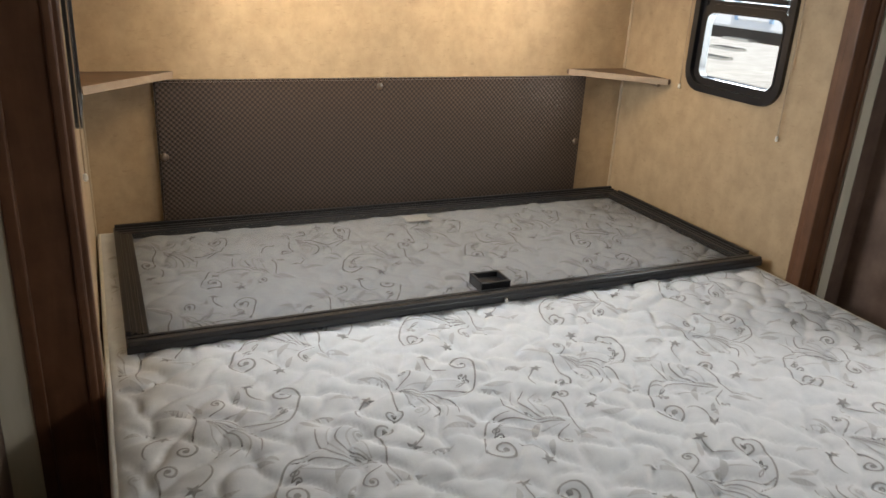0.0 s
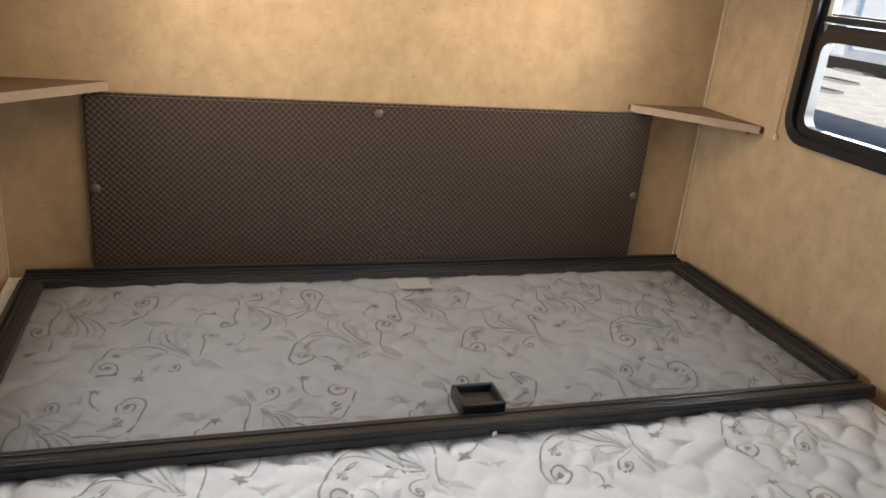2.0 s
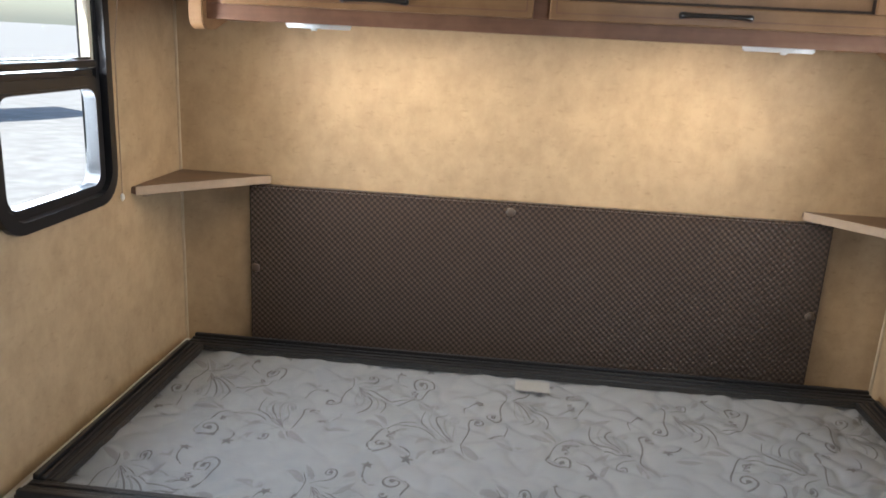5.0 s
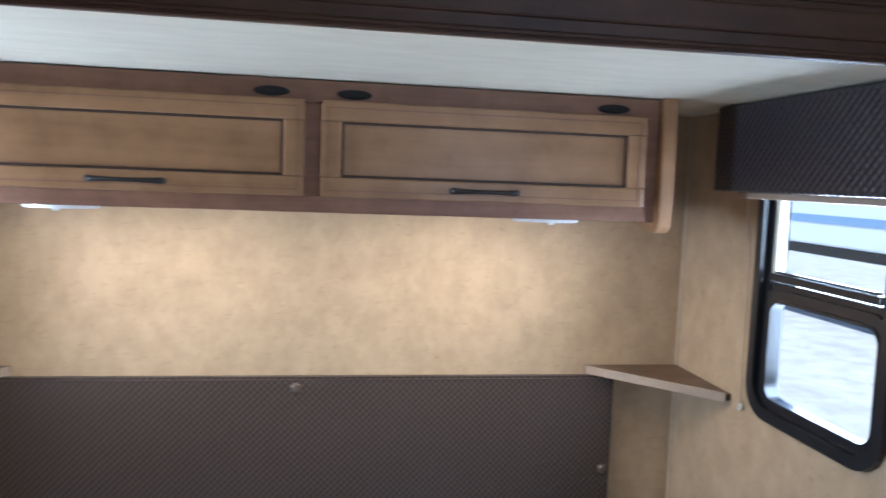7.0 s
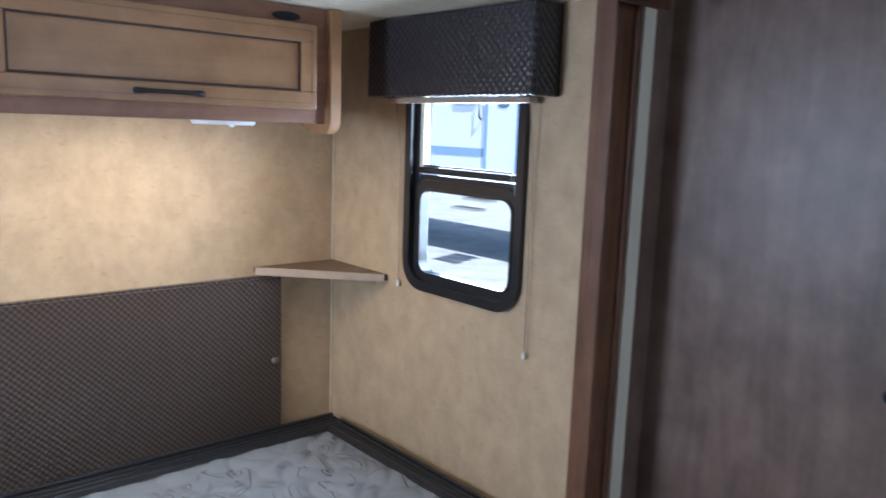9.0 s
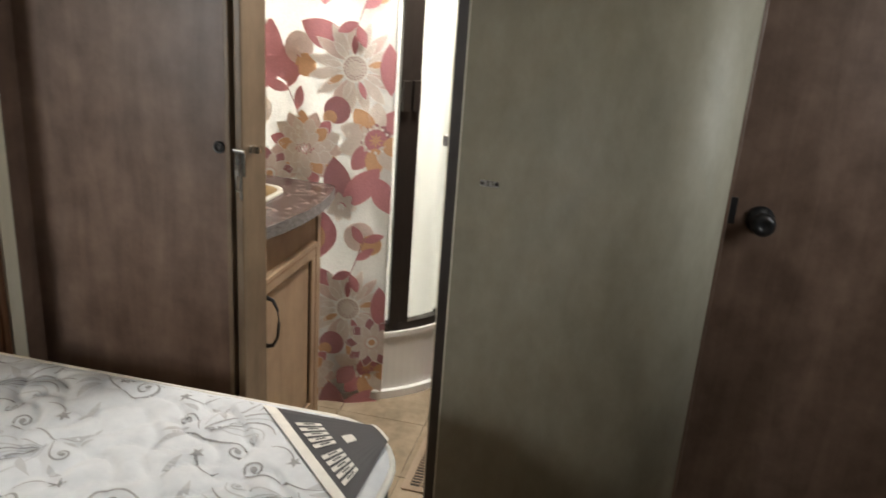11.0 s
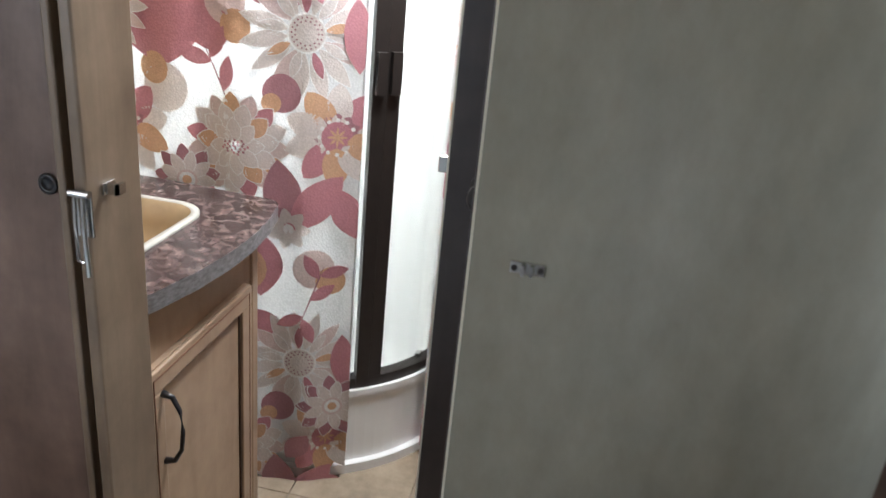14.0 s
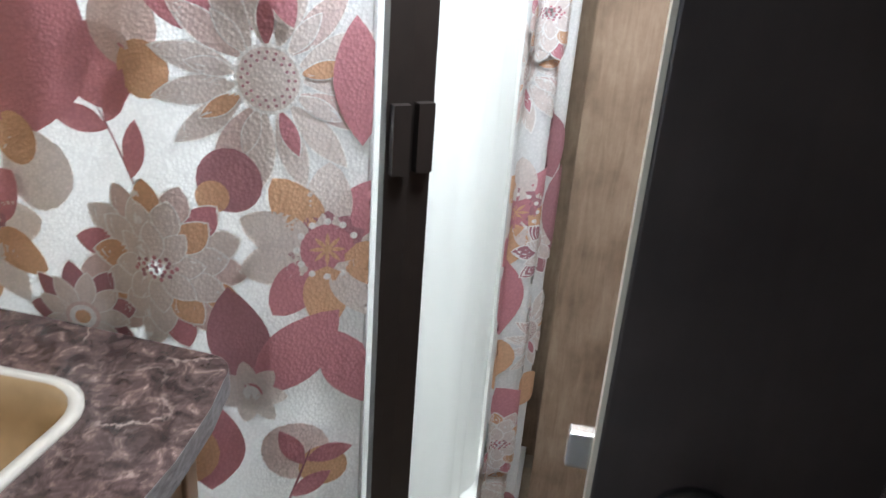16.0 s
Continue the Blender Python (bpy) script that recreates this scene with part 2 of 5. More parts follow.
FROST = plain("frosted_glass", (0.7, 0.74, 0.76), 0.25)
DOORSKIN = plain("charcoal_door_panel", (0.05, 0.062, 0.075), 0.35)


def glass(name, tint, mixed):
    m, nt, b = material(name, 0.0)
    tr = nt.nodes.new("ShaderNodeBsdfTransparent")
    tr.inputs[0].default_value = (*tint, 1)
    gl = nt.nodes.new("ShaderNodeBsdfGlossy")
    gl.inputs["Roughness"].default_value = 0.03
    mix = nt.nodes.new("ShaderNodeMixShader")
    mix.inputs[0].default_value = mixed
    nt.links.new(tr.outputs[0], mix.inputs[1])
    nt.links.new(gl.outputs[0], mix.inputs[2])
    nt.links.new(mix.outputs[0], nt.nodes["Material Output"].inputs[0])
    return m


PANE = glass("window_glass", (0.93, 0.95, 0.95), 0.012)
MESH, _nt, _b = material("insect_screen_mesh", 0.6)
_b.inputs["Base Color"].default_value = (0.03, 0.031, 0.033, 1)
_tr = _nt.nodes.new("ShaderNodeBsdfTransparent")
_mx = _nt.nodes.new("ShaderNodeMixShader")
_mx.inputs[0].default_value = 0.42
_nt.links.new(_tr.outputs[0], _mx.inputs[1])
_nt.links.new(_b.outputs[0], _mx.inputs[2])
_nt.links.new(_mx.outputs[0], _nt.nodes["Material Output"].inputs[0])


def cloth(name, colour, through_share=0.5):
    m, nt, b = material(name, 0.75)
    pos = coords(nt)
    v = node(nt, "ShaderNodeTexVoronoi", Scale=210.0)
    nt.links.new(pos, v.inputs["Vector"])
    tint = ramp(nt, v.outputs["Distance"], [(0.1, colour), (0.75, tuple(c * 0.88 for c in colour))])
    nt.links.new(tint, b.inputs["Base Color"])
    bump(nt, b, v.outputs["Distance"], 0.5, 0.0015)
    tl = nt.nodes.new("ShaderNodeBsdfTranslucent")
    nt.links.new(tint, tl.inputs[0])
    mix = nt.nodes.new("ShaderNodeMixShader")
    mix.inputs[0].default_value = through_share
    nt.links.new(b.outputs[0], mix.inputs[1])
    nt.links.new(tl.outputs[0], mix.inputs[2])
    nt.links.new(mix.outputs[0], nt.nodes["Material Output"].inputs[0])
    return m


CURTAIN = cloth("white_curtain_cloth", (0.78, 0.78, 0.77), 0.36)
FLORA = {
    "rose": cloth("rose_print", (0.60, 0.27, 0.30), 0.2),
    "plum": cloth("plum_print", (0.44, 0.22, 0.245), 0.2),
    "orange": cloth("orange_print", (0.72, 0.45, 0.27), 0.2),
    "beige": cloth("beige_print", (0.77, 0.70, 0.65), 0.2),
    "blush": cloth("blush_print", (0.74, 0.60, 0.56), 0.2),
    "ivory": cloth("ivory_print", (0.90, 0.89, 0.86), 0.2),
}

# ---- mesh helpers ----
def part(name, bm, mat, parent=None, label="", smooth=False):
    me = bpy.data.meshes.new(name)
    bm.normal_update()
    bm.to_mesh(me)
    bm.free()
    me.materials.append(mat)
    if smooth:
        for p in me.polygons:
            p.use_smooth = True
    ob = new(name, me)
    if parent is not None:
        ob.parent = parent
        ob.matrix_parent_inverse = parent.matrix_basis.inverted()
    if label:
        ob["label"] = label
    return ob


def thing(name, at, label, category, group="", kind=""):
    ob = new(name)
    ob.matrix_basis = Matrix.Translation(at)
    ob.empty_display_size = 0.05
    return tagged(ob, label, category, group, kind)


def box(x0, x1, y0, y1, z0, z1, bevel=0.0, into=None, segs=2):
    bm = bmesh.new()
    bmesh.ops.create_cube(bm, size=1)
    for v in bm.verts:
        v.co = (x0 + (v.co.x + 0.5) * (x1 - x0), y0 + (v.co.y + 0.5) * (y1 - y0), z0 + (v.co.z + 0.5) * (z1 - z0))
    if bevel:
        bmesh.ops.bevel(bm, geom=bm.edges[:], offset=bevel, segments=segs, profile=0.5, affect="EDGES")
    if into is not None:
        me = bpy.data.meshes.new("tmp")
        bm.to_mesh(me)
        bm.free()
        into.from_mesh(me)
        bpy.data.meshes.remove(me)
        return into
    return bm


def boxes(*rows, bevel=0.0):
    bm = bmesh.new()
    for r in rows:
        box(*r, bevel=bevel, into=bm)
    return bm


def prism(outline, lo, hi, axis="z", bevel=0.0):
    """A closed outline of 2D points, extruded along an axis from lo to hi."""
    def put(a, b, c):
        return {"z": (a, b, c), "x": (c, a, b), "y": (a, c, b)}[axis]
    bm = bmesh.new()
    low = [bm.verts.new(put(a, b, lo)) for a, b in outline]
    high = [bm.verts.new(put(a, b, hi)) for a, b in outline]
    n = len(outline)
    bm.faces.new(low[::-1])
    bm.faces.new(high)
    for i in range(n):
        bm.faces.new((low[i], low[(i + 1) % n], high[(i + 1) % n], high[i]))
    bmesh.ops.recalc_face_normals(bm, faces=bm.faces)
    if bevel:
        ed = [e for e in bm.edges if abs(e.verts[0].co["xyz".index(axis)] - e.verts[1].co["xyz".index(axis)]) < 1e-6]
        bmesh.ops.bevel(bm, geom=ed, offset=bevel, segments=2, affect="EDGES")
    return bm


def rounded(a0, a1, b0, b1, r, n=6):
    out = []
    for cx, cy, s in ((a1 - r, b1 - r, 0), (a0 + r, b1 - r, 90), (a0 + r, b0 + r, 180), (a1 - r, b0 + r, 270)):
        for i in range(n + 1):
            t = radians(s + 90 * i / n)
            out.append((cx + r * math.cos(t), cy + r * math.sin(t)))
    return out


def ring(outer, inner, lo, hi, axis):
    """A frame between two outlines with the same number of points."""
    def put(a, b, c):
        return {"z": (a, b, c), "x": (c, a, b), "y": (a, c, b)}[axis]
    bm = bmesh.new()
    rows = [[bm.verts.new(put(a, b, c)) for a, b in o] for o, c in ((outer, lo), (outer, hi), (inner, hi), (inner, lo))]
    n = len(outer)
    for k in range(4):
        p, q = rows[k], rows[(k + 1) % 4]
        for i in range(n):
            bm.faces.new((p[i], p[(i + 1) % n], q[(i + 1) % n], q[i]))
    bmesh.ops.recalc_face_normals(bm, faces=bm.faces)
    return bm


def tube(points, radius, sides=8, into=None):
    bm = into if into is not None else bmesh.new()
    pts = [Vector(p) for p in points]
    rads = radius if isinstance(radius, (list, tuple)) else [radius] * len(pts)
    loops = []
    for i, p in enumerate(pts):
        d = (pts[min(i + 1, len(pts) - 1)] - pts[max(i - 1, 0)]).normalized()
        q = d.to_track_quat("Z", "Y")
        loops.append([bm.verts.new(p + q @ Vector((rads[i] * math.cos(2 * math.pi * k / sides), rads[i] * math.sin(2 * math.pi * k / sides), 0))) for k in range(sides)])
    for a, b in zip(loops, loops[1:]):
        for k in range(sides):
            bm.faces.new((a[k], a[(k + 1) % sides], b[(k + 1) % sides], b[k]))
    bm.faces.new(loops[0][::-1])
    bm.faces.new(loops[-1])
    return bm


def lathe(profile, at, axis, sides=24):
    """profile: (radius, distance along axis) pairs; axis a unit vector."""
    bm = bmesh.new()
    q = Vector(axis).to_track_quat("Z", "Y")
    loops = [[bm.verts.new(Vector(at) + q @ Vector((r * math.cos(2 * math.pi * k / sides), r * math.sin(2 * math.pi * k / sides), d))) for k in range(sides)] for r, d in profile]
    for a, b in zip(loops, loops[1:]):
        for k in range(sides):
            bm.faces.new((a[k], a[(k + 1) % sides], b[(k + 1) % sides], b[k]))
    bm.faces.new(loops[0][::-1])
    bm.faces.new(loops[-1])
    return bm


def setting(name, bm, mat, label, category, smooth=False):
    return tagged(part(name, bm, mat, None, "", smooth), label, category, kind="structure")


# ---- structure ----
setting("floor", box(-0.4, 3.9, -1.0, 2.6, -0.1, -0.004), GROUT, "tan vinyl floor base under stone-look tiles", "floor")
setting("wall_head", box(-0.13, 2.0, 2.53, 2.61, 0.0, 1.9), PAPER, "tan mottled wallpaper wall behind the bed", "wall")
WY0, WY1, WZ0, WZ1 = 1.735, 2.165, 1.055, 1.63


def slide_wall(name, x0, x1):
    bm = ring(rounded(1.54, 2.53, 0, 1.9, 0.001, 6), rounded(WY0 + 0.02, WY1 - 0.02, WZ0 + 0.02, WZ1 - 0.02, 0.055, 6), x0, x1, "x")
    return setting(name, bm, PAPER, "tan mottled wallpaper side wall of the bed slide-out", "wall")


slide_wall("wall_slide_right", 1.92, 1.962)
slide_wall("wall_slide_left", -0.092, -0.05)
setting("ceiling_slide", box(-0.13, 2.0, 1.56, 2.53, 1.746, 1.86), CEIL, "cream board ceiling of the bed slide-out", "ceiling")
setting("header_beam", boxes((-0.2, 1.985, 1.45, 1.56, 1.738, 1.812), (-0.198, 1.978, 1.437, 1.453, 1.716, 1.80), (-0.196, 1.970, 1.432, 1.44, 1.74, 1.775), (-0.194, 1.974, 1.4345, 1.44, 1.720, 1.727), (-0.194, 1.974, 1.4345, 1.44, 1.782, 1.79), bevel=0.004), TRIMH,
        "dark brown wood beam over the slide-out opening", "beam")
setting("wall_over_beam", box(-0.35, 2.04, 1.47, 1.56, 1.812, 2.05), PAPER, "tan wallpaper wall above the opening beam", "wall")
for nm, xa, xb, xc, xd in (("right", 1.903, 1.998, 2.0, 2.04), ("left", -0.175, -0.045, -0.238, -0.177)):
    setting("trim_" + nm, boxes((xa, xb, 1.515, 1.56, 0, 1.742), (xa - 0.004, xa + 0.022, 1.505, 1.537, 0.001, 1.741), (xb - 0.03, xb - 0.012, 1.507, 1.54, 0.001, 1.741), bevel=0.004), TRIMV,
            "brown moulded wood trim beside the slide-out", "trim")
    setting("seal_" + nm, box(xc, xd, 1.512, 1.56, 0, 1.738), SEAL, "pale vertical seal strip of the slide-out", "trim")
setting("trim_closet_corner", box(2.042, 2.104, 1.5115, 1.56, 0, 2.05, 0.002), DARKWOOD, "dark walnut corner strip beside the seal", "trim")
setting("wall_left", box(-0.35, -0.24, -0.9, 1.56, 0, 2.05), DARKWOOD, "dark walnut panel wall of the room", "wall")
setting("wall_closet", box(2.1, 2.2, 0.994, 1.511, 0, 2.05), DARKWOOD, "dark walnut panel wall between bed and bath", "wall")
jamb = setting("jamb_bath", box(2.112, 2.2, 0.9675, 0.992, 0, 2.05, 0.002), JAMB, "brown wood door jamb with a dark groove", "jamb")
for r in ((2.088, 2.112, 0.981, 0.9935), (2.083, 2.2, 0.950, 0.967)):
    part("jamb_stop", box(*r, 0, 2.05, 0.003), JAMB, jamb)
# the curved partition
arc = [(2.1, 0.475)] + [(2.25 - 0.15 * math.cos(radians(a)), 0.075 - 0.15 * math.sin(radians(a))) for a in range(0, 91, 6)] + [(2.45, -0.075)]
back = [(2.45, -0.035)] + [(2.25 - 0.11 * math.cos(radians(a)), 0.075 - 0.11 * math.sin(radians(a))) for a in range(90, -1, -6)] + [(2.14, 0.475)]
setting("wall_curved", prism(arc + back, 0.0, 2.05), PANEL, "grey-tan panel partition with a rounded corner", "wall", True)
setting("trim_partition_end", boxes((2.141, 2.225, 0.40, 0.486, 0, 2.05), bevel=0.003), SHADEDWOOD, "brown wood end jamb of the partition, darkened for shade", "trim")
setting("trim_partition_edge", box(2.1015, 2.139, 0.4755, 0.4785, 0, 2.05), SEAL, "pale corner bead on the partition edge", "trim")
setting("wall_hall", boxes((2.45, 2.51, -0.112, -0.035, 0, 2.05), (2.45, 2.51, -0.112 - 0.588, -0.112, 1.95, 2.05), (2.45, 2.51, -0.85, -0.70, 0, 2.05)), DARKWOOD,
        "dark walnut wall around the passage door", "wall")
setting("trim_passage_door", boxes((2.425, 2.452, -0.112, -0.078, 0, 1.98), (2.425, 2.452, -0.79, -0.70, 0, 1.98), (2.425, 2.452, -0.70, -0.112, 1.95, 1.98), bevel=0.004), DARKWOOD,
        "dark wood casing round the passage door", "trim")
setting("wall_entry", boxes((-0.35, 1.45, -0.92, -0.84, 0, 2.05), (2.235, 2.45, -0.92, -0.84, 0, 2.05), (1.45, 2.235, -0.92, -0.84, 1.9, 2.05)), CREAMWALL,
        "pale wall beside the entry door", "wall")
setting("ceiling_room", box(-0.35, 3.9, -1.0, 1.56, 2.05, 2.12), CEIL, "cream board ceiling of the room", "ceiling")
setting("ceiling_bath", box(2.1, 3.9, 1.56, 1.8, 2.05, 2.12), CEIL, "cream board ceiling over the bath", "ceiling")
setting("wall_bath_north", box(2.2, 3.9, 1.64, 1.72, 0, 2.05), CREAMWALL, "pale wallpaper wall behind the vanity", "wall")
setting("wall_bath_far", box(3.78, 3.9, -0.9, 1.64, 0, 2.05), STRIPEWOOD, "striped light wood panel wall of the bath", "wall")
setting("wall_bath_side", box(3.36, 3.44, -0.035, 0.60, 0, 2.05), STRIPEWOOD, "striped light wood panel beside the shower", "wall")
setting("wall_bath_south", box(2.51, 3.78, -0.1, -0.035, 0, 2.05), DARKWOOD, "dark walnut wall of the bath", "wall")
setting("wall_hall_south", box(2.45, 3.78, -0.98, -0.9, 0, 2.05), CREAMWALL, "pale wall of the passage", "wall")

# ---- bed ----
BX0, BX1, BY0, BY1, BZ = -0.038, 1.878, 0.485, 2.500, 0.574


def quilt(x, y):
    """Height of the quilted top over BZ: uneven puffs between stitch lines, flat at the rim."""
    s = 0.072
    wx = x + 0.022 * math.sin(y * 23.0 + 1.3 * math.sin(x * 9)) + 0.015 * math.sin(y * 51)
    wy = y + 0.020 * math.sin(x * 27.0 + 1.1 * math.sin(y * 11)) + 0.012 * math.sin(x * 61)
    a = abs(math.sin(math.pi * (wx + wy) / (s * 1.7)))
    b = abs(math.sin(math.pi * (wx - wy) / (s * 1.7)))
    puff = 0.017 * (a * b) ** 0.3
    puff += 0.006 * noise.noise(Vector((x * 3, y * 3, 0))) + 0.005 * noise.noise(Vector((x * 13, y * 26, 4)))
    if (BX1 - 0.03 - x) + (y - BY0 - 0.03) < 0.35:
        puff = 0.016
    rim = min(x - BX0, BX1 - x, y - BY0, BY1 - y)
    k = max(0.0, min(1.0, rim / 0.05))
    return (puff - 0.010) * k - 0.011 * (1 - math.sqrt(max(0.0, 1 - (1 - k) ** 2)))


bed = thing("mattress", (0.92, 1.5, 0.3), "white quilted mattress with grey scroll print, bare on the bed base", "mattress")
nx, ny = 260, 270
bm = bmesh.new()
grid = []
RC = 0.17
for j in range(ny + 1):
    row = []
    for i in range(nx + 1):
        x, y = BX0 + (BX1 - BX0) * i / nx, BY0 + (BY1 - BY0) * j / ny
        h = quilt(x, y)
        for cx, side in ((BX0 + RC, -1), (BX1 - RC, 1)):
            dx, dy = (x - cx) * side, (BY0 + RC) - y
            if dx > 0 and dy > 0:
                m8 = max(dx, dy)
                f = m8 / math.hypot(dx, dy)
                x, y = cx + side * dx * f, BY0 + RC - dy * f
        row.append(bm.verts.new((x, y, BZ + h)))
    grid.append(row)
for j in range(ny):
    for i in range(nx):
        bm.faces.new((grid[j][i], grid[j][i + 1], grid[j + 1][i + 1], grid[j + 1][i]))
part("quilted_top", bm, TICKING, bed, "", True)


def bed_outline(inset=0.0):
    pts = []
    r = RC
    for i in range(9):
        t = radians(180 + 90 * i / 8)
        pts.append((BX0 + r + (r - inset) * math.cos(t), BY0 + r + (r - inset) * math.sin(t)))
    for i in range(9):
        t = radians(270 + 90 * i / 8)
        pts.append((BX1 - r + (r - inset) * math.cos(t), BY0 + r + (r - inset) * math.sin(t)))
    return pts + [(BX1 - inset, BY1 - inset), (BX0 + inset, BY1 - inset)]


part("side_band", prism(bed_outline(0.004), 0.335, 0.560), SIDEBAND, bed, "black knitted side band")
for z, nm in ((0.561, "top_piping"), (0.452, "band_stripe"), (0.338, "bottom_piping")):
    o = [(x, y, z) for x, y in bed_outline(0.0)]
    if nm == "band_stripe":
        part(nm, ring(bed_outline(-0.001), bed_outline(0.006), z - 0.012, z + 0.012, "z"), PIPING, bed, "white stripe round the band")
    else:
        part(nm, tube(o + o[:1], 0.008), PIPING, bed, "white corded piping", True)
base = thing("bed_base", (0.92, 1.5, 0.0), "brown wood bed platform under the mattress", "bed base")
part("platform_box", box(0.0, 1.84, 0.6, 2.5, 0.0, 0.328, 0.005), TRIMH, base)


def ribbon(bm, pts, widths, lift, surf):
    """A flat stroke laid on a surface: surf(u, v, lift) gives the place."""
    last = None
    for i, (u, v) in enumerate(pts):
        a, b = pts[max(i - 1, 0)], pts[min(i + 1, len(pts) - 1)]
        dx, dy = b[0] - a[0], b[1] - a[1]
        n = math.hypot(dx, dy) or 1
        w = widths[i] / 2
        cur = (bm.verts.new(surf(u - dy / n * w, v + dx / n * w, lift)), bm.verts.new(surf(u + dy / n * w, v - dx / n * w, lift)))
        if last:
            bm.faces.new((last[0], last[1], cur[1], cur[0]))
        last = cur


def on_bed(u, v, lift):
    x, y = min(max(u, BX0 + 0.02), BX1 - 0.02), min(max(v, BY0 + 0.02), BY1 - 0.02)
    return (x, y, BZ + quilt(x, y) + lift)


def bend(p, a, q, b, n=16, pull=0.45):
    """A smooth stroke from p, leaving at angle a, to q, arriving at angle b."""
    d = pull * math.hypot(q[0] - p[0], q[1] - p[1])
    p1 = (p[0] + d * math.cos(a), p[1] + d * math.sin(a))
    q1 = (q[0] - d * math.cos(b), q[1] - d * math.sin(b))
    out = []
    for i in range(n + 1):
        t = i / n
        k = ((1 - t) ** 3, 3 * t * (1 - t) ** 2, 3 * t * t * (1 - t), t ** 3)
        out.append(tuple(k[0] * p[e] + k[1] * p1[e] + k[2] * q1[e] + k[3] * q[e] for e in (0, 1)))
    return out


def coil(p, a, c, r, a_in, turns, n=26):
    """A stroke from p that swings into a curl round c; turns is signed, a_in the angle at which it meets the curl."""
    e = (c[0] + r * math.cos(a_in), c[1] + r * math.sin(a_in))
    out = bend(p, a, e, a_in + math.copysign(math.pi / 2, turns), 14)
    for i in range(1, n + 1):
        t = i / n
        w, rr = a_in + turns * 2 * math.pi * t, r * (1 - 0.86 * t)
        out.append((c[0] + rr * math.cos(w), c[1] + rr * math.sin(w)))
    return out


def scrolls(target, dark, flip, ox, oy, surf, scale):
    """One motif: a fan of plumes from one root, a tail with a heart and a large curl, leaves and starry buds on stems."""
    def tr(p):
        return (ox + flip * p[0] * scale, oy + flip * p[1] * scale)

    def stroke(pts, w, bm, lift=0.0011):
        n = len(pts)
        ws = [scale * w * (0.35 + 0.75 * math.sin(math.pi * min(1, (i + 0.6) / n)) ** 0.7) for i in range(n)]
        ribbon(bm, [tr(p) for p in pts], ws, lift, surf)

    def curl(pts, w, bm):
        stroke(pts, w, bm)
        px, py = tr(pts[-1])
        rr = scale * w * 1.5
        bm.faces.new([bm.verts.new(surf(px + rr * math.cos(i * math.pi / 4), py + rr * math.sin(i * math.pi / 4), 0.0014)) for i in range(8)])

    def leaf(p, a, ln, wide, bm):
        n = 8
        pts = [(p[0] + ln * i / n * math.cos(a + 0.4 * i / n), p[1] + ln * i / n * math.sin(a + 0.4 * i / n)) for i in range(n + 1)]
        ribbon(bm, [tr(q) for q in pts], [scale * wide * math.sin(math.pi * min(0.98, (i + 0.15) / n)) for i in range(n + 1)], 0.0008, surf)

    root = (0.0, 0.0)
    # the fan: outer plumes long and bowed, inner ones hooked
    for k, (tip, out_a, in_a) in enumerate((((0.088, -0.145), -0.75, -1.9), ((0.055, -0.15), -0.85, -2.2), ((0.026, -0.145), -1.0, -2.6), ((-0.002, -0.13), -1.15, -3.0))):
        stroke(bend(root, out_a, tip, in_a, 16, 0.5), 0.0042, dark if k % 2 == 0 else target)
    curl(coil((-0.03, 0.055), -1.0, (-0.052, -0.098), 0.024, 0.3, -1.25), 0.0046, dark)
    curl(coil(root, -1.2, (0.005, -0.105), 0.014, 0.6, -1.0, 16), 0.0036, target)
    # the tail and its large curl
    stroke(bend(root, -0.3, (0.165, -0.055), 0.25), 0.0038, dark)
    stroke(bend((0.01, 0.004), 0.1, (0.15, -0.03), -0.5), 0.0034, target)
    curl(coil((0.10, -0.075), -0.1, (0.176, 0.045), 0.036, -0.4, 1.45, 32), 0.0050, dark)
    for side in (1, -1):
        curl(coil((0.125, -0.045), 0.5 + 0.55 * side, (0.158, -0.012 - 0.012 * side), 0.010, 0.8 * side, 0.8 * side, 12), 0.0030, dark)
    curl(coil((-0.005, 0.01), 0.6, (0.03, 0.055), 0.017, -0.3, 1.2, 18), 0.0036, dark)
    for p, a, ln, wide in (((-0.02, 0.02), 2.1, 0.075, 0.020), ((-0.005, 0.03), 1.7, 0.055, 0.015), ((0.05, -0.02), 0.5, 0.07, 0.017), ((0.19, -0.06), -0.5, 0.075, 0.019),
                           ((0.18, -0.065), -1.1, 0.055, 0.015), ((-0.10, -0.01), 2.7, 0.07, 0.016), ((0.06, 0.05), 0.7, 0.05, 0.014)):
        leaf(p, a, ln, wide, target)
    # buds
    for p, foot, a, turn in (((-0.09, -0.035), (-0.125, -0.10), 3.6, 0.3), ((0.105, 0.105), (0.135, 0.035), -2.0, 1.0)):
        px, py = tr(p)
        c = dark.verts.new(surf(px, py, 0.0013))
        vs = []
        for i in range(10):
            rr = scale * 0.019 * ((1.0 if i % 4 else 0.75) if i % 2 else 0.4)
            vs.append(dark.verts.new(surf(px + rr * math.cos(i * math.pi / 5 + turn), py + 0.8 * rr * math.sin(i * math.pi / 5 + turn), 0.0013)))
        for i in range(10):
            dark.faces.new((c, vs[i], vs[(i + 1) % 10]))
        stroke(bend(p, a, foot, a + 1.6), 0.0036, dark)


